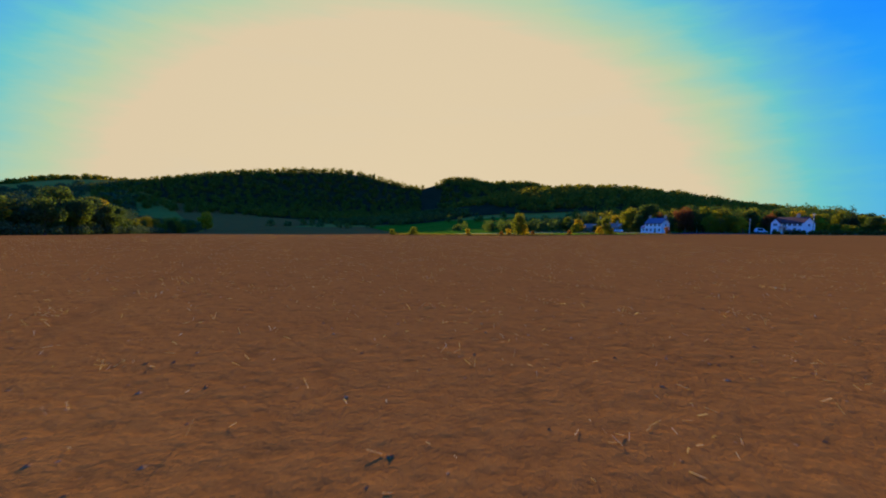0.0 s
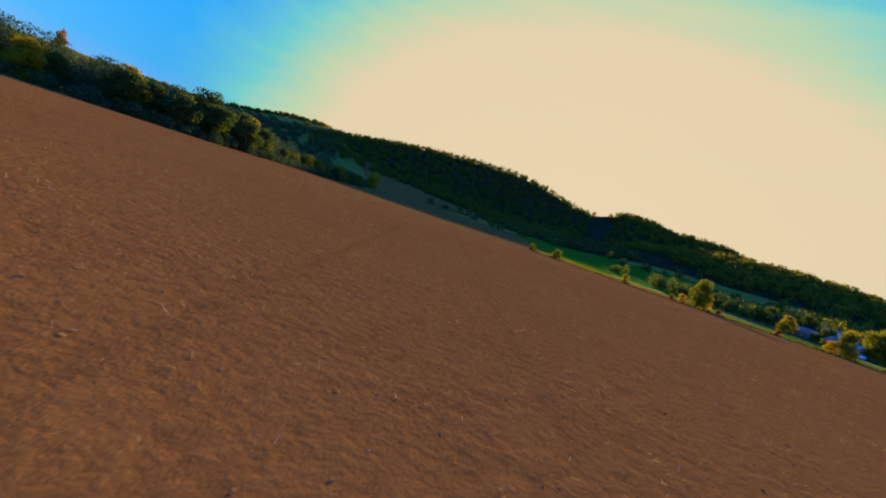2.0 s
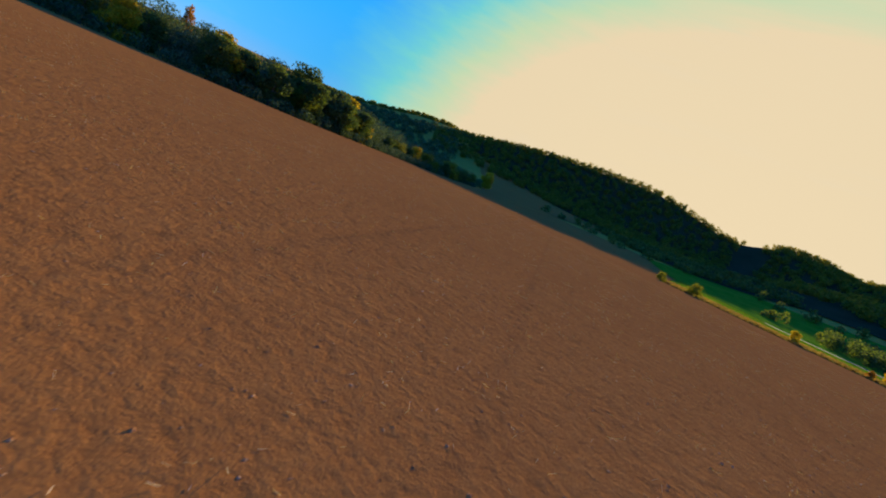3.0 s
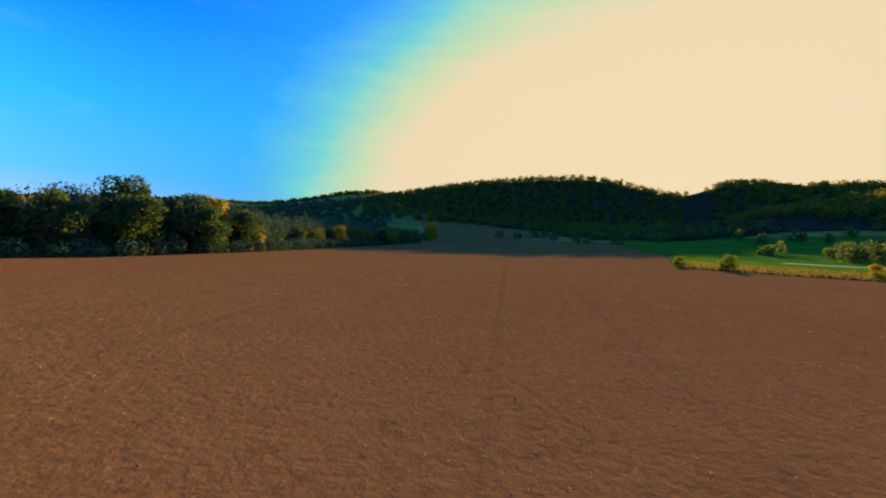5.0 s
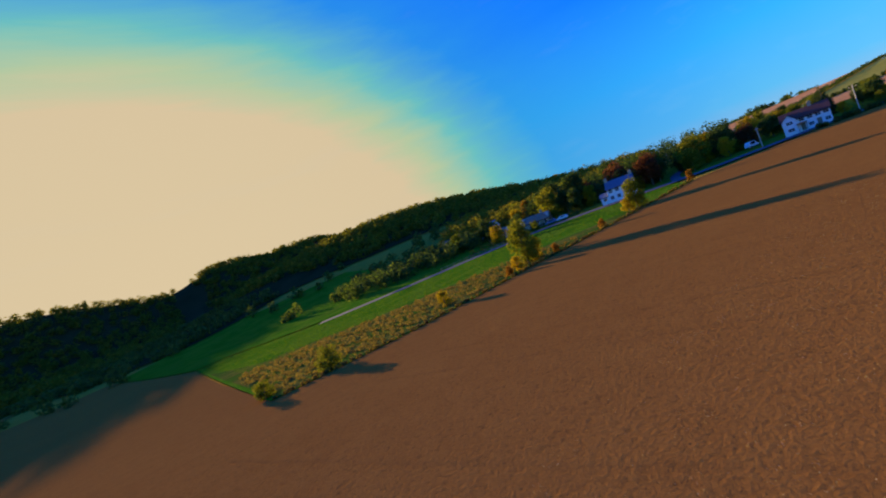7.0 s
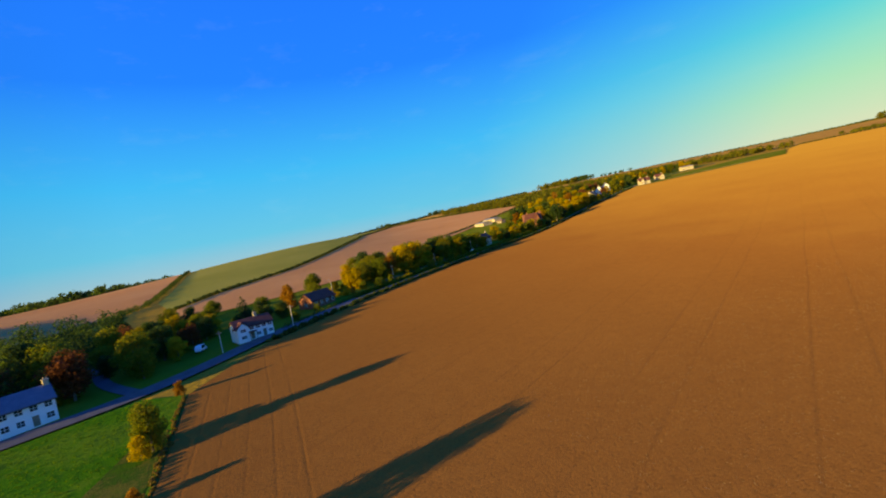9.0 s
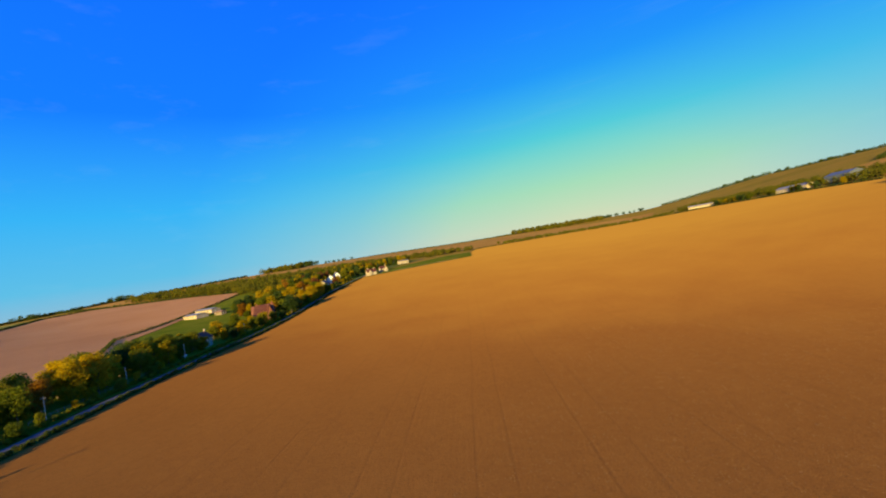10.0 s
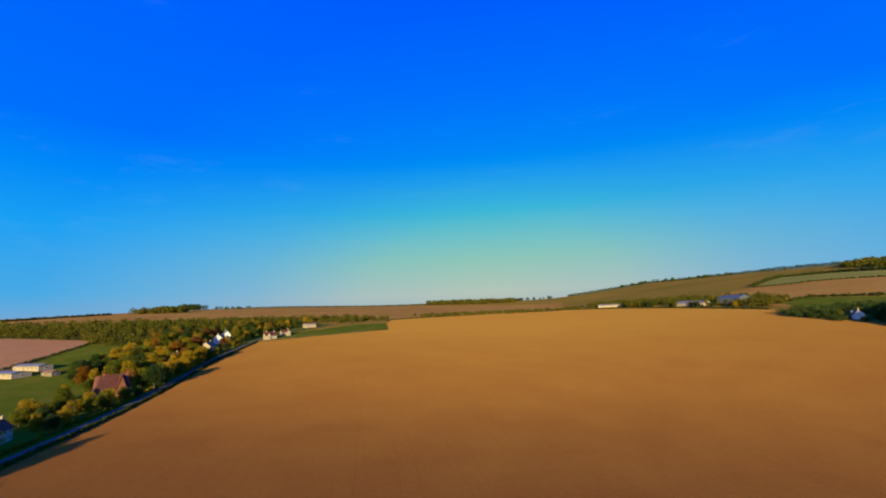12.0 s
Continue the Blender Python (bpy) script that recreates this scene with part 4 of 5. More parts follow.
for i in range(22):
    t = road_rng.random()
    x, y = -84 - 112 * t - road_rng.uniform(0, 10), -690 + 300 * t
    plant(road_rng.choice(["green", "yellow", "dark", "yellow"]), x, y, road_rng.uniform(6, 9), 1.2, "farmstead trees")
hedge("south_field_hedge", [(-203, -345), (-160, -466), (-108, -594), (-42, -704), (70, -694), (195, -556), (243, -503)], 1.6, 3.0, HEDGE_LEAF, "low hedge at the far field edge", 14, 0.5)
hedge("hill_hedge", [(252, 188), (291, 168), (354, 115), (403, 85), (593, -20), (632, -36), (765, -143), (762, -200)], 2.2, 3.2, HEDGE_LEAF, "dark hedgerow between hillside fields", 40, 0.42)
hedge("hill_hedge_low", [(226, 236), (300, 206), (430, 200), (556, 197)], 3.0, 4.0, HEDGE_LEAF, "dark hedgerow on the hillside", 12, 0.55)
hedge("plateau_hedge", [(476, -240), (600, -242), (760, -204), (1000, -230)], 3.5, 5.0, HEDGE_LEAF, "dark hedgerow on the plateau", 12, 0.6)
hedge("paddock_hedge", [(299, 18), (362, -24), (430, -158), (474, -238)], 2.2, 3.0, HEDGE_LEAF, "hedge below the stubble field", 14, 0.45)
sky_rng = np.random.default_rng(8)
for name, line, tall in (("tan_field_hedge", [(-300, -577), (-325, -537), (-383, -492), (-411, -452), (-422, -402)], 1.6), ("skyline_hedge_east", [(905, 260), (890, 0), (910, -300), (890, -600)], 5.0), ("skyline_hedge_south", [(1250, -1180), (800, -1190), (480, -1180), (300, -1185)], 3.0),
                         ("skyline_hedge_west", [(-100, -1330), (-420, -1340), (-620, -1180)], 8.0), ("hilltop_hedge", [(-600, -1160), (-720, -980), (-690, -760), (-560, -600)], 9.0),
                         ("slope_hedge", [(-306, -590), (-400, -694), (-447, -645), (-478, -520)], 5.0), ("slope_hedge_low", [(-224, -374), (-264, -386), (-290, -330)], 3.0)):
    hedge(name, line, tall, 4.6, HEDGE_LEAF, "dark hedgerow with trees along the skyline", 24.0, 0.9)
for name, cx, cy, spread, number, tall in (("skyline_copse", 905, -330, 26, 12, 11), ("skyline_copse_small", 900, -180, 14, 5, 10), ("plateau_copse", 985, -900, 38, 34, 18), ("plateau_copse_low", 900, -960, 22, 9, 9), ("hill_copse", -480, -1330, 90, 40, 12), ("long_copse", 90, -1290, 85, 70, 9)):
    woods(name, [(float(cx + sky_rng.normal() * spread), float(cy + sky_rng.normal() * spread * 0.4), float(tall * sky_rng.uniform(0.75, 1.1)), float(tall * sky_rng.uniform(0.9, 1.4))) for _ in range(number)], LEAF_DARK, "clump of dark trees on the skyline", 170, 0.62)
woods("plateau_scrub", scatter(wood_rng, [(300, -440), (420, -450), (480, -300), (640, -250), (700, -290), (520, -420), (330, -520), (240, -500)], 12.0, 8.0, 11.0), WOODLAND, "scrub and small trees beyond the village")
woods("valley_scrub", scatter(wood_rng, [(-60, -690), (20, -700), (200, -560), (240, -600), (60, -780), (-80, -760)], 14.0, 3.5, 10.0), WOODLAND, "scrub on the bank behind the field")

# ---- houses ----
def window(parent, x, y, z, w, h, facing):
    """A framed pane on a wall. facing: +1 or -1 along y, or 'x' walls as +2, -2."""
    d = 0.07
    bm = bmesh.new()
    t = 0.09
    if abs(facing) == 1:
        s = facing
        for a in ((x - w / 2, x + w / 2, z - t, z), (x - w / 2, x + w / 2, z + h, z + h + t), (x - w / 2 - t, x - w / 2, z - t, z + h + t), (x + w / 2, x + w / 2 + t, z - t, z + h + t),
                  (x - 0.03, x + 0.03, z, z + h), (x - w / 2, x + w / 2, z + h * 0.5 - 0.03, z + h * 0.5 + 0.03)):
            box(bm, a[0], a[1], min(y, y + s * d), max(y, y + s * d), a[2], a[3])
        ob = part("window", bm, WHITE_PAINT, parent)
        part("pane", boxes((x - w / 2, x + w / 2, min(y, y + s * 0.03), max(y, y + s * 0.03), z, z + h)), GLASS, ob)
    else:
        s = 1 if facing > 0 else -1
        for a in ((y - w / 2, y + w / 2, z - t, z), (y - w / 2, y + w / 2, z + h, z + h + t), (y - w / 2 - t, y - w / 2, z - t, z + h + t), (y + w / 2, y + w / 2 + t, z - t, z + h + t)):
            box(bm, min(x, x + s * d), max(x, x + s * d), a[0], a[1], a[2], a[3])
        ob = part("window", bm, WHITE_PAINT, parent)
        part("pane", boxes((min(x, x + s * 0.03), max(x, x + s * 0.03), y - w / 2, y + w / 2, z, z + h)), GLASS, ob)
    return ob


def gable_body(bm, x0, x1, y0, y1, eaves, ridge, z0=-0.6):
    """A walled body with gable ends at x0 and x1."""
    ym = (y0 + y1) / 2
    ring = [(y0, z0), (y1, z0), (y1, eaves), (ym, ridge), (y0, eaves)]
    a = [bm.verts.new((x0, *p)) for p in ring]
    b = [bm.verts.new((x1, *p)) for p in ring]
    bm.faces.new(a)
    bm.faces.new(b[::-1])
    for i in range(5):
        j = (i + 1) % 5
        bm.faces.new((a[i], b[i], b[j], a[j]))


def gable_roof(bm, x0, x1, y0, y1, eaves, ridge, over=0.35, thick=0.18, hip=0.0):
    """Two roof slabs with overhang; hip cuts the gables back."""
    ym = (y0 + y1) / 2
    fall = (ridge - eaves) / ((y1 - y0) / 2)
    zo = eaves - over * fall
    for s, yo in ((-1, y0 - over), (1, y1 + over)):
        low = [(x0 - over, yo, zo), (x1 + over, yo, zo)]
        top = [(x1 + over - hip, ym, ridge), (x0 - over + hip, ym, ridge)]
        lower = [bm.verts.new((p[0], p[1], p[2] + 0.02)) for p in low + top]
        upper = [bm.verts.new((p[0], p[1], p[2] + thick + 0.02)) for p in low + top]
        bm.faces.new(lower)
        bm.faces.new(upper[::-1])
        for i in range(4):
            j = (i + 1) % 4
            bm.faces.new((lower[i], lower[j], upper[j], upper[i]))
    if hip:
        for xo, xt in ((x0 - over, x0 - over + hip), (x1 + over, x1 + over - hip)):
            tri = [(xo, y0 - over, zo), (xo, y1 + over, zo), (xt, ym, ridge)]
            lower = [bm.verts.new((p[0], p[1], p[2] + 0.02)) for p in tri]
            upper = [bm.verts.new((p[0], p[1], p[2] + thick + 0.02)) for p in tri]
            bm.faces.new(lower)
            bm.faces.new(upper[::-1])
            for i in range(3):
                j = (i + 1) % 3
                bm.faces.new((lower[i], lower[j], upper[j], upper[i]))


def house(name, label, x, y, turn, length, depth, eaves, ridge, walls, roof, rows=2, bays=4, chimneys=(), annex=None, porch=False, hip=0.0, category="house", doors=(0.5,), wing=None, group=""):
    """A gabled house, front towards -y before turning. annex: side, length, depth, eaves, ridge. wing: offset, width, projection."""
    zs = [ground_z(x + dx, y + dy) for dx in (-length / 3, length / 3) for dy in (-depth / 3, depth / 3)]
    ob = root(name, x, y, sum(zs) / 4, turn, label, category, group)
    hl, hd = length / 2, depth / 2
    bm = bmesh.new()
    gable_body(bm, -hl, hl, -hd, hd, eaves, ridge - 0.05)
    wall = part("wall", bm, walls, ob)
    bm = bmesh.new()
    gable_roof(bm, -hl, hl, -hd, hd, eaves, ridge, hip=hip)
    top = part("roof", bm, roof, ob)
    storey = eaves / rows
    for r in range(rows):
        for b in range(bays):
            wx = -hl + length * (b + 0.5) / bays
            is_door = r == 0 and any(abs((b + 0.5) / bays - d) < 0.5 / bays for d in doors)
            if is_door:
                d = part("door", boxes((wx - 0.5, wx + 0.5, -hd - 0.06, -hd, 0.05, 2.1)), WOOD, wall, "dark wooden front door")
            else:
                window(wall, wx, -hd, storey * r + 0.85, 1.1, min(1.2, storey - 1.2), -1)
            if r == rows - 1:
                window(wall, wx, hd, storey * r + 0.85, 1.1, min(1.2, storey - 1.2), 1)
    window(wall, hl, 0, storey * (rows - 1) + 0.85, 0.9, min(1.1, storey - 1.2), 2)
    window(wall, -hl, 0, storey * (rows - 1) + 0.85, 0.9, min(1.1, storey - 1.2), -2)
    for c in chimneys:
        cx = c * hl
        stack = boxes((cx - 0.45, cx + 0.45, -0.35, 0.35, ridge - 1.2, ridge + 1.1), (cx - 0.55, cx + 0.55, -0.45, 0.45, ridge + 1.0, ridge + 1.18))
        rod(stack, (cx - 0.2, 0, ridge + 1.18), (cx - 0.2, 0, ridge + 1.6), 0.12, 0.1)
        rod(stack, (cx + 0.2, 0, ridge + 1.18), (cx + 0.2, 0, ridge + 1.6), 0.12, 0.1)
        part("chimney", stack, walls if walls is not RENDER_WHITE else CREAM_WALL, top)
    gutter = bmesh.new()
    rod(gutter, (-hl - 0.3, -hd - 0.42, eaves - 0.32), (hl + 0.3, -hd - 0.42, eaves - 0.32), 0.07, 0.07, 6)
    part("gutter", gutter, TYRE, top)
    if annex:
        side, al, ad, ae, ar = annex
        a0, a1 = (hl + 0.003, hl + al) if side > 0 else (-hl - al, -hl - 0.003)
        bm = bmesh.new()
        gable_body(bm, a0, a1, -ad / 2, ad / 2, ae, ar - 0.05)
        extra = part("annex", bm, walls, ob)
        bm = bmesh.new()
        gable_roof(bm, a0 + (0.36 if side > 0 else 0), a1 - (0.36 if side < 0 else 0), -ad / 2, ad / 2, ae, ar)
        part("annex_roof", bm, roof, extra)
        window(extra, (a0 + a1) / 2, -ad / 2, 0.9, 1.0, 1.0, -1)
    if porch:
        px = (doors[0] - 0.5) * length
        bm = boxes((px - 1.0, px - 0.88, -hd - 1.4, -hd - 1.28, 0, 2.3), (px + 0.88, px + 1.0, -hd - 1.4, -hd - 1.28, 0, 2.3))
        shelter = part("porch", bm, WOOD, ob)
        part("porch_roof", boxes((px - 1.2, px + 1.2, -hd - 1.6, -hd - 0.002, 2.3, 2.45)), roof, shelter)
    if wing:
        off, ww, out = wing
        bm = bmesh.new()
        ring = [(off - ww / 2, -0.6), (off + ww / 2, -0.6), (off + ww / 2, eaves), (off, ridge - 0.6), (off - ww / 2, eaves)]
        a = [bm.verts.new((p[0], -hd - out, p[1])) for p in ring]
        b = [bm.verts.new((p[0], -hd + 0.5, p[1])) for p in ring]
        bm.faces.new(a)
        bm.faces.new(b[::-1])
        for i in range(5):
            j = (i + 1) % 5
            bm.faces.new((a[i], b[i], b[j], a[j]))
        cross = part("cross_wing", bm, walls, ob)
        bm = bmesh.new()
        for s in (-1, 1):
            xo = off + s * (ww / 2 + 0.3)
            zo = eaves - 0.3 * (ridge - 0.6 - eaves) / (ww / 2)
            pts = [(xo, -hd - out - 0.3, zo), (off, -hd - out - 0.3, ridge - 0.55), (off, 0.0, ridge - 0.55), (xo, 0.0, zo)]
            lower = [bm.verts.new(p) for p in pts]
            upper = [bm.verts.new((p[0], p[1], p[2] + 0.18)) for p in pts]
            bm.faces.new(lower)
            bm.faces.new(upper[::-1])
            for i in range(4):
                j = (i + 1) % 4
                bm.faces.new((lower[i], lower[j], upper[j], upper[i]))
        part("cross_roof", bm, roof, cross)
        for r in range(rows):
            window(cross, off, -hd - out, storey * r + 0.85, 1.4, min(1.2, storey - 1.2), -1)
    return ob


# fronts face the field
house("white_house", "white rendered two-storey house with slate roof and lean-to", 102.5, 200.5, -64, 8.6, 6.0, 4.5, 6.9, RENDER_WHITE, SLATE, 2, 4, (-0.93, 0.93), (-1, 2.8, 4.2, 2.3, 3.5), doors=(0.6,))
house("white_cottages", "pair of long white cottages with red-brown tiled roof", 130.6, 157.0, -76, 10.6, 6.2, 4.0, 6.1, RENDER_WHITE, RED_TILE, 2, 6, (0.3,), None, True, doors=(0.4, 0.75), wing=(-3.6, 3.2, 1.0))
house("brown_barn", "low barn with dark reddish-brown roof and brick walls", 158.5, 131.5, -56, 12.0, 7.5, 2.7, 5.6, BRICK, RED_TILE, 1, 4, (), category="barn")
house("bungalow", "bungalow with pale brown hipped roof beside the road", 97, 237, -62, 12, 8.0, 2.3, 4.7, CREAM_WALL, BROWN_TILE, 1, 4, (0.5,), hip=3.0)
house("bungalow", "small bungalow with pale brown roof among trees", 90, 252, -62, 9, 7.5, 2.3, 4.5, CREAM_WALL, BROWN_TILE, 1, 3, (), hip=2.5)
house("cottage", "white cottage with slate roof half hidden by trees", 112, 284, -70, 9, 6.5, 4.6, 7.2, RENDER_WHITE, SLATE, 2, 3, (-0.9,))
house("cottage", "brick cottage with tiled roof below the wood", 98, 300, -70, 12, 6.5, 3.0, 6.0, BRICK, BROWN_TILE, 1, 3, (0.9,))
house("tiled_house", "cream-walled house with red tiled roof among roadside trees", 229, 3, -60, 9, 7, 5.0, 8.0, CREAM_WALL, RED_TILE, 2, 3, (0.9,))
house("red_house", "large red brick house with steep tiled roof and gables", 262, -70, -122, 15, 10.5, 3.6, 10.8, BRICK, RED_TILE, 1, 5, (-0.5, 0.92), hip=2.5, wing=(3.5, 4.4, 1.2))
house("long_shed", "long low shed with pale sheet roof", 385, -116, 176, 26, 9, 3.0, 4.2, CREAM_WALL, PALE_METAL, 1, 6, (), category="shed")
house("long_shed", "low pale shed beside the paddock", 374, -96, 176, 20, 11, 2.8, 3.8, CREAM_WALL, PALE_METAL, 1, 4, (), category="shed")
house("stable", "small dark wooden stable beside pale sheds", 352, -104, 176, 10, 5, 2.4, 3.4, WOOD, BROWN_TILE, 1, 3, (), category="stable")
house("brown_house", "house with brown tiled roof and cream gable", 310, -198, -68, 15, 8, 4.6, 8.0, CREAM_WALL, BROWN_TILE, 2, 4, (0.6,))
house("white_cottage", "narrow white cottage with red roof between roadside trees", 302, -152, -128, 6.5, 5.5, 4.8, 7.4, RENDER_WHITE, RED_TILE, 2, 2, (0.8,))
house("white_cottage", "small white cottage with steep gable among trees", 344, -262, -40, 9, 7, 5.0, 9.0, RENDER_WHITE, SLATE, 2, 2, (0.8,))
house("white_villa", "white rendered house with gables among trees", 334, -238, -50, 11, 8, 5.2, 8.4, RENDER_WHITE, SLATE, 2, 3, (-0.8,), wing=(2.5, 4.0, 2.0))
house("timbered_house", "large house with red gables and cream walls", 298, -270, -128, 11.5, 7, 3.8, 7.2, CREAM_WALL, RED_TILE, 2, 5, (-0.6, 0.7), wing=(-2.6, 3.8, 1.8))
house("timbered_house", "cream house with red tiled gable roof", 298, -297, -128, 8.5, 6, 3.8, 6.4, CREAM_WALL, RED_TILE, 2, 3, (0.8,), wing=(2.5, 4.5, 2.0))
house("flat_hall", "white low building at the edge of the village", 312, -376, -128, 14, 9, 4.2, 5.0, CREAM_WALL, PALE_METAL, 1, 4, (), category="hall")
house("farm_barn", "long white low barn at the far field edge", -114, -628, 168, 56, 10, 3.2, 4.8, CREAM_WALL, PALE_METAL, 1, 12, (), category="barn")
house("farm_building", "low pale farm building behind the field", -178, -470, -60, 40, 12, 3.6, 6.0, CREAM_WALL, PALE_METAL, 1, 6, (), category="barn")
house("blue_barn", "big grey-blue steel barn among trees", -210, -430, -60, 26, 20, 6.5, 9.5, SLATE, SLATE, 1, 4, (), category="barn")
house("dark_gabled_house", "white gabled house with dark roof among dark trees", -213, -246, 60, 6.4, 6, 3.4, 6.6, RENDER_WHITE, SLATE, 2, 3, (0.8,), wing=(0.0, 3.4, 1.0))
# ---- poles, lamps, car, fences ----
def utility_pole(x, y, tall, lean=0.0, lamp=False, group="roadside poles"):
    ob = root("street_lamp" if lamp else "utility_pole", x, y, ground_z(x, y), tree_rng.uniform(0, 360),
              "tall pale street lamp with a curved arm" if lamp else "pale weathered wooden utility pole beside the road", "street lamp" if lamp else "utility pole", group)
    bm = bmesh.new()
    rod(bm, (0, 0, -0.5), (lean, 0, tall), 0.15, 0.10, 10)
    part("pole", bm, PALE_WOOD, ob)
    if lamp:
        bm = bmesh.new()
        for i in range(5):
            a, b = radians(90 - i * 16), radians(90 - (i + 1) * 16)
            rod(bm, (1.4 - 1.4 * math.sin(a), 0, tall - 0.1 + 1.1 * math.cos(a)), (1.4 - 1.4 * math.sin(b), 0, tall - 0.1 + 1.1 * math.cos(b)), 0.06, 0.05, 6)
        part("arm", bm, PALE_METAL, ob)
        part("lamp_head", boxes((1.2, 2.0, -0.14, 0.14, tall + 0.9, tall + 1.08)), PALE_METAL, ob)
    else:
        part("cross_arm", boxes((lean - 0.9, lean + 0.9, -0.06, 0.06, tall - 0.7, tall - 0.56)), WOOD, ob)
        for dx in (-0.75, 0.75, 0.0):
            bm = bmesh.new()
            rod(bm, (lean + dx, 0, tall - 0.56), (lean + dx, 0, tall - 0.36), 0.05, 0.03, 6)
            part("insulator", bm, WHITE_PAINT, ob)
    return ob


for x, y, tall, lean, lamp in ((127.5, 145.5, 7.5, 0.1, False), (161, 124.5, 7.5, 0.0, True), (120.5, 165.5, 6.0, 0.0, False), (119, 196, 7.0, 0.1, False), (228, -24, 7.0, 0.0, False),
                               (208, 27, 7.5, 0.0, False), (176, 92, 7.0, 0.0, False), (190, 62, 7.0, 0.1, False), (262, -104, 7.0, 0.0, False)):
    utility_pole(x, y, tall, lean, lamp)


def parked_car(name, x, y, turn, paint, label, tall=1.5):
    ob = root(name, x, y, ground_z(x, y) + 0.12, turn, label, "car")
    bm = bmesh.new()
    prof = [(-2.1, 0.35), (2.1, 0.35), (2.15, 0.75), (1.25, 0.92), (0.65, tall), (-1.5, tall), (-2.1, 0.95)]
    a = [bm.verts.new((px, -0.85, pz)) for px, pz in prof]
    b = [bm.verts.new((px, 0.85, pz)) for px, pz in prof]
    bm.faces.new(a)
    bm.faces.new(b[::-1])
    for i in range(len(prof)):
        j = (i + 1) % len(prof)
        bm.faces.new((a[i], b[i], b[j], a[j]))
    bmesh.ops.bevel(bm, geom=bm.edges[:], offset=0.08, segments=2, affect="EDGES")
    part("body", bm, paint, ob)
    part("windscreen", boxes((0.72, 1.12, -0.7, 0.7, 1.0, tall - 0.14)), GLASS, ob)
    for s in (-1, 1):
        part("side_window", boxes((-1.3, 0.55, s * 0.86 - 0.01, s * 0.86 + 0.01, 0.98, tall - 0.14)), GLASS, ob)
        for wx in (-1.3, 1.35):
            bm = bmesh.new()
            rod(bm, (wx, s * 0.70, 0.28), (wx, s * 0.88, 0.28), 0.33, 0.33, 16)
            wheel = part("wheel", bm, TYRE, ob)
            bm = bmesh.new()
            rod(bm, (wx, s * 0.885, 0.28), (wx, s * 0.90, 0.28), 0.2, 0.2, 12)
            part("rim", bm, PALE_METAL, wheel)
    return ob


parked_car("van", 129.5, 171.0, -20, CAR_PAINT, "white van parked beside the cottages", 1.95)
parked_car("car", 91.5, 225.0, 118, material("blue_car_paint", [(0.10, 0.16, 0.28), (0.14, 0.2, 0.34)], 1.0, 6.0, 0.3, 0.0), "blue car parked by the bungalow")
parked_car("car", 93.5, 221.0, 118, CAR_PAINT, "silver car parked on the drive")
parked_car("car", 214, 24, -62, CAR_PAINT, "white car on the road verge")


def fence(x0, y0, x1, y1, label):
    n = max(2, int(math.hypot(x1 - x0, y1 - y0) / 2.4))
    ob = root("fence", x0, y0, ground_z(x0, y0), 0, label, "fence")
    for i in range(n + 1):
        t = i / n
        x, y = (x1 - x0) * t, (y1 - y0) * t
        z = ground_z(x0 + x, y0 + y) - ground_z(x0, y0)
        part("post", boxes((x - 0.06, x + 0.06, y - 0.06, y + 0.06, z - 0.3, z + 1.15)), WOOD, ob)
        if i:
            for h in (0.45, 0.95):
                bm = bmesh.new()
                rod(bm, (*before[:2], before[2] + h), (x, y, z + h), 0.045, 0.045, 5)
                part("rail", bm, WOOD, ob)
        before = (x, y, z)
    return ob


fence(52, 246, 74, 234, "weathered post and rail fence along the lane")
fence(299, -256, 214, -346, "post and rail fence round the paddock")
fence(176, 96, 200, 48, "post and rail fence beside the road")

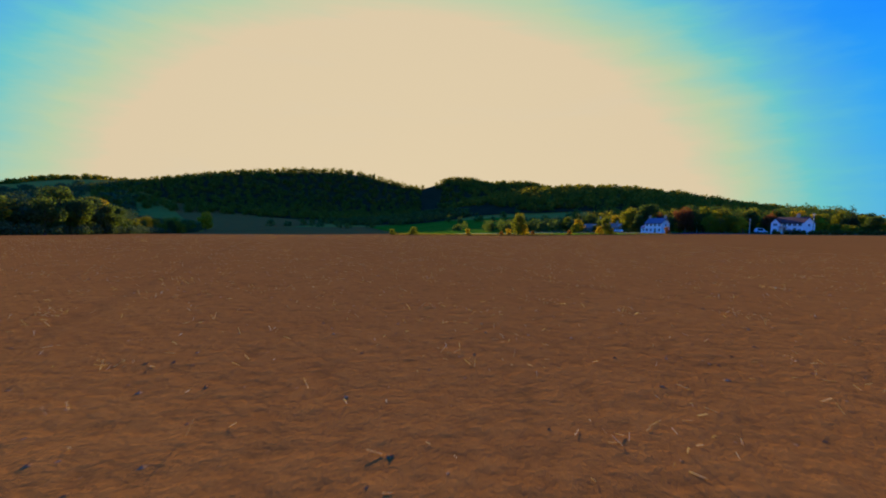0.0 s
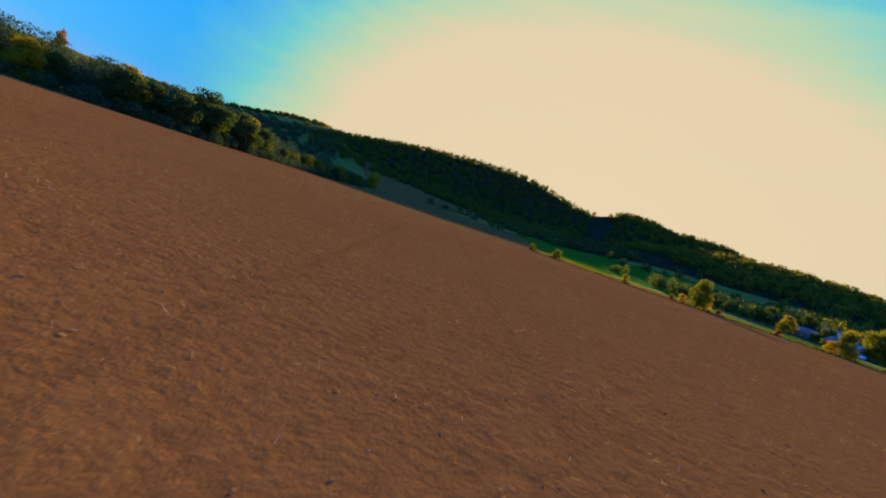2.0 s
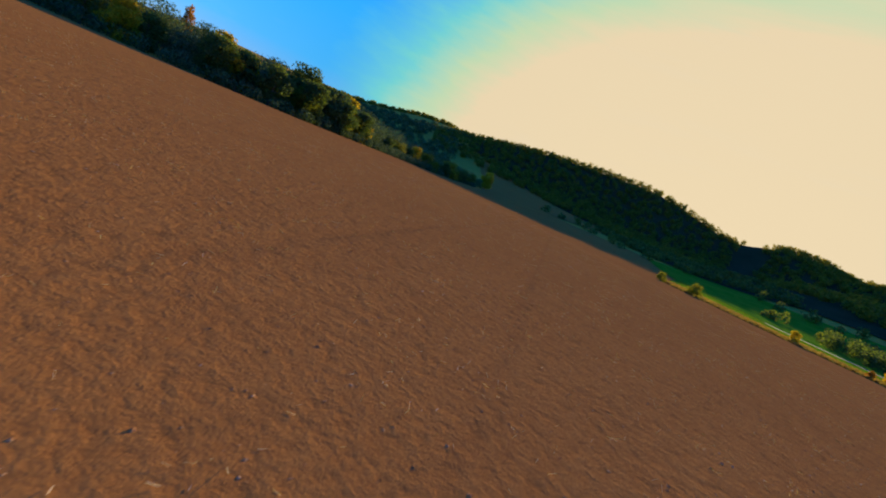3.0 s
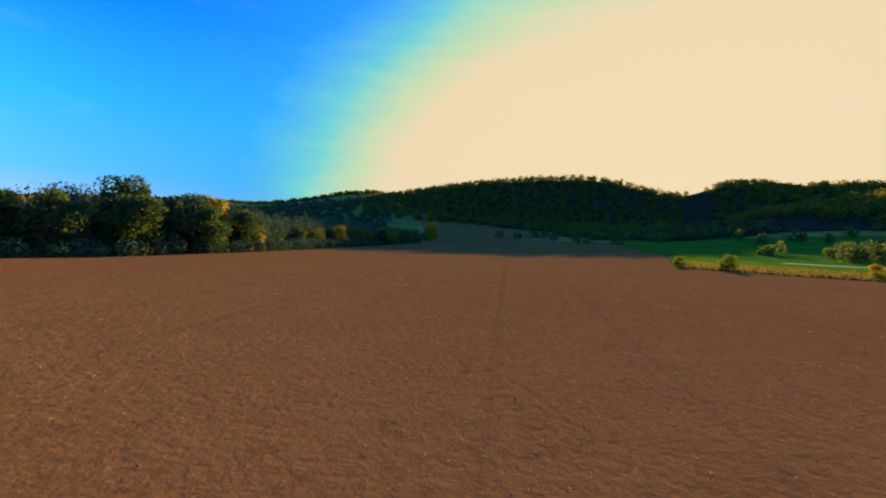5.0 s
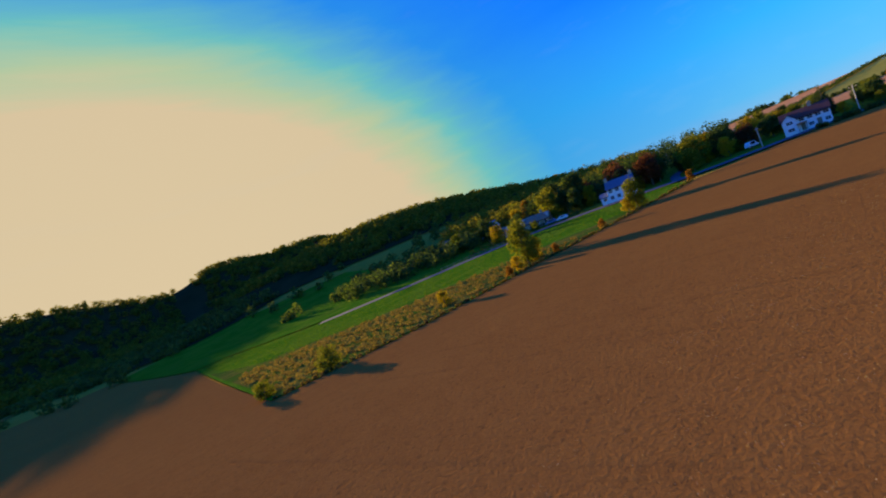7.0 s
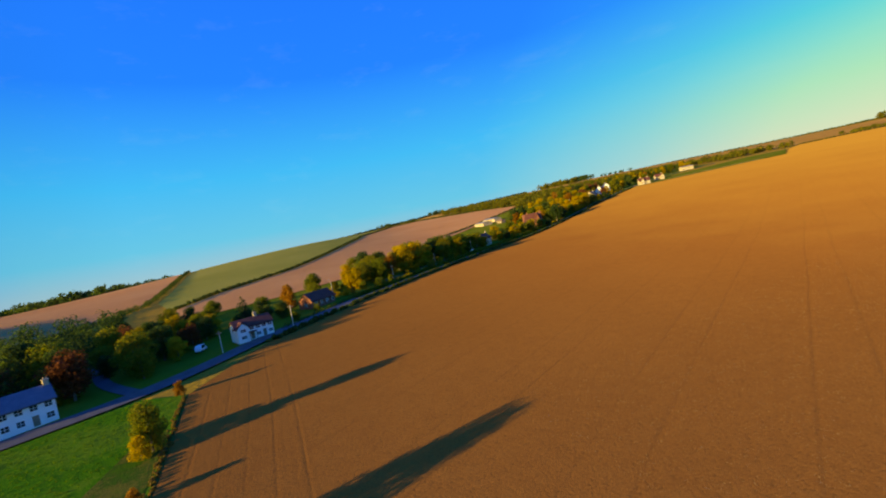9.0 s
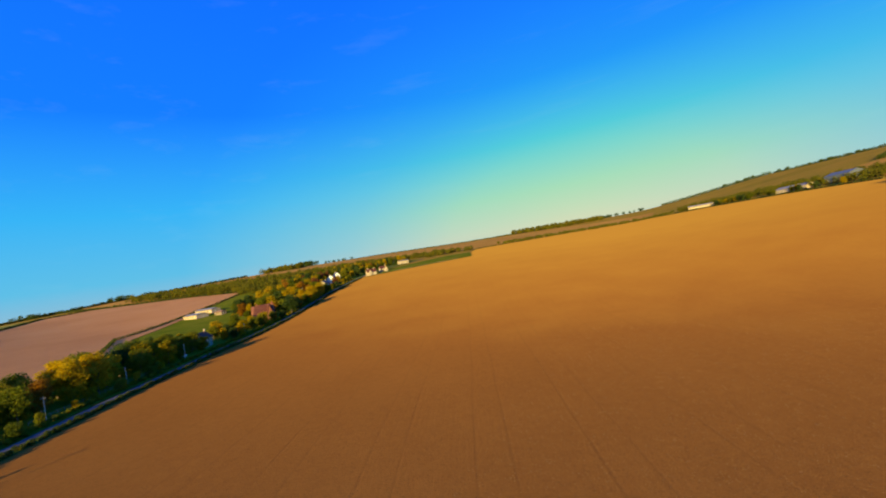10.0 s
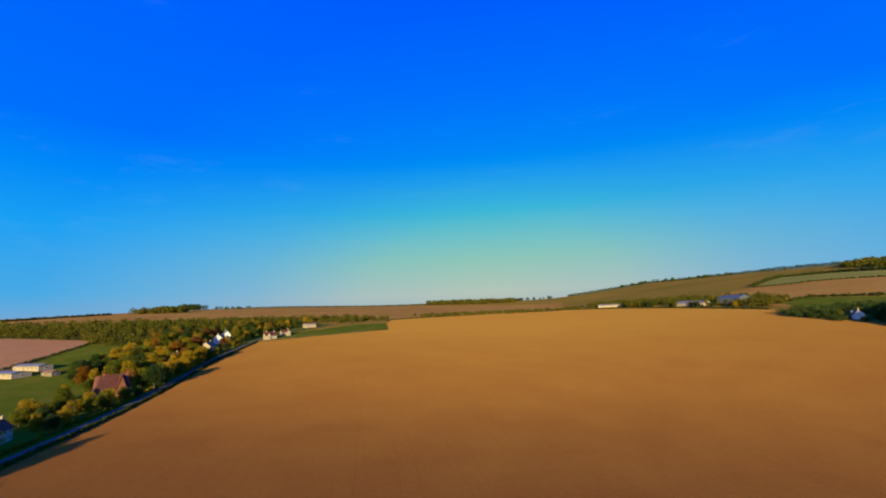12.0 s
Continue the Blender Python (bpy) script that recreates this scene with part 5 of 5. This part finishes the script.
# ---- litter on the near field ----
def straw_litter(count):
    """Cut straw stalks lying loose on the tilled soil."""
    rng = np.random.default_rng(41)
    x, y = rng.uniform(-62, 38, count), rng.uniform(-3, 132, count)
    loose = rng.random(count) < 0.4                     # the rest lies in small wisps
    seeds = rng.integers(0, count // 9, count)
    x = np.where(loose, x, x[seeds] + rng.normal(0, 0.25, count))
    y = np.where(loose, y, y[seeds] + rng.normal(0, 0.25, count))
    an, tilt = rng.uniform(0, 2 * np.pi, count), np.abs(rng.normal(0.25, 0.5, count))
    length, r = rng.uniform(0.03, 0.14, count), rng.uniform(0.002, 0.0046, count)
    d = np.stack([np.cos(an) * np.cos(tilt), np.sin(an) * np.cos(tilt), np.sin(tilt)], 1)
    s = np.stack([-np.sin(an), np.cos(an), np.zeros(count)], 1)
    u = np.cross(d, s)
    base = np.stack([x, y, height(x, y) + 0.012], 1)
    corners = []
    for k in (0, 1):
        for a in (0.5, 2.6, 4.7):
            corners.append(base + d * (length * k)[:, None] + s * (r * math.cos(a))[:, None] + u * (r * math.sin(a))[:, None])
    verts = np.stack(corners, 1).reshape(-1, 3)
    at = np.arange(count)[:, None] * 6
    faces = np.concatenate([at + np.array(q) for q in ((0, 1, 4, 3), (1, 2, 5, 4), (2, 0, 3, 5))])
    ob = raw("straw_litter", verts, faces, STRAW)
    return tagged(ob, "loose pale straw stalks scattered on the soil", "straw", kind="stuff")


def soil_clods(count):
    """Lumps of turned soil and small flints."""
    rng = np.random.default_rng(43)
    x, y = rng.uniform(-50, 26, count), rng.uniform(-2, 116, count)
    size = 0.009 + 0.030 * rng.random(count) ** 3
    base = np.array([(1, 0, 0), (0, 1, 0), (-1, 0, 0), (0, -1, 0), (0, 0, 0.42), (0, 0, -0.42)], float)
    v = base[None] * size[:, None, None] * rng.uniform(0.6, 1.4, (count, 6, 1)) + rng.normal(0, 0.12, (count, 6, 3)) * size[:, None, None]
    an = rng.uniform(0, 6.28, count)
    c, q = np.cos(an)[:, None], np.sin(an)[:, None]
    vx, vy = v[:, :, 0] * c - v[:, :, 1] * q, v[:, :, 0] * q + v[:, :, 1] * c
    v = np.stack([vx + x[:, None], vy + y[:, None], v[:, :, 2] + (height(x, y) + size * 0.12)[:, None]], 2)
    tri = np.array([(0, 1, 4), (1, 2, 4), (2, 3, 4), (3, 0, 4), (1, 0, 5), (2, 1, 5), (3, 2, 5), (0, 3, 5)])
    faces = (np.arange(count)[:, None, None] * 6 + tri[None]).reshape(-1, 3)
    ob = raw("soil_clods", v.reshape(-1, 3), faces, CLOD)
    return tagged(ob, "crumbly lumps of brown soil and flint", "soil clods", kind="stuff")


straw_litter(44000)
soil_clods(32000)
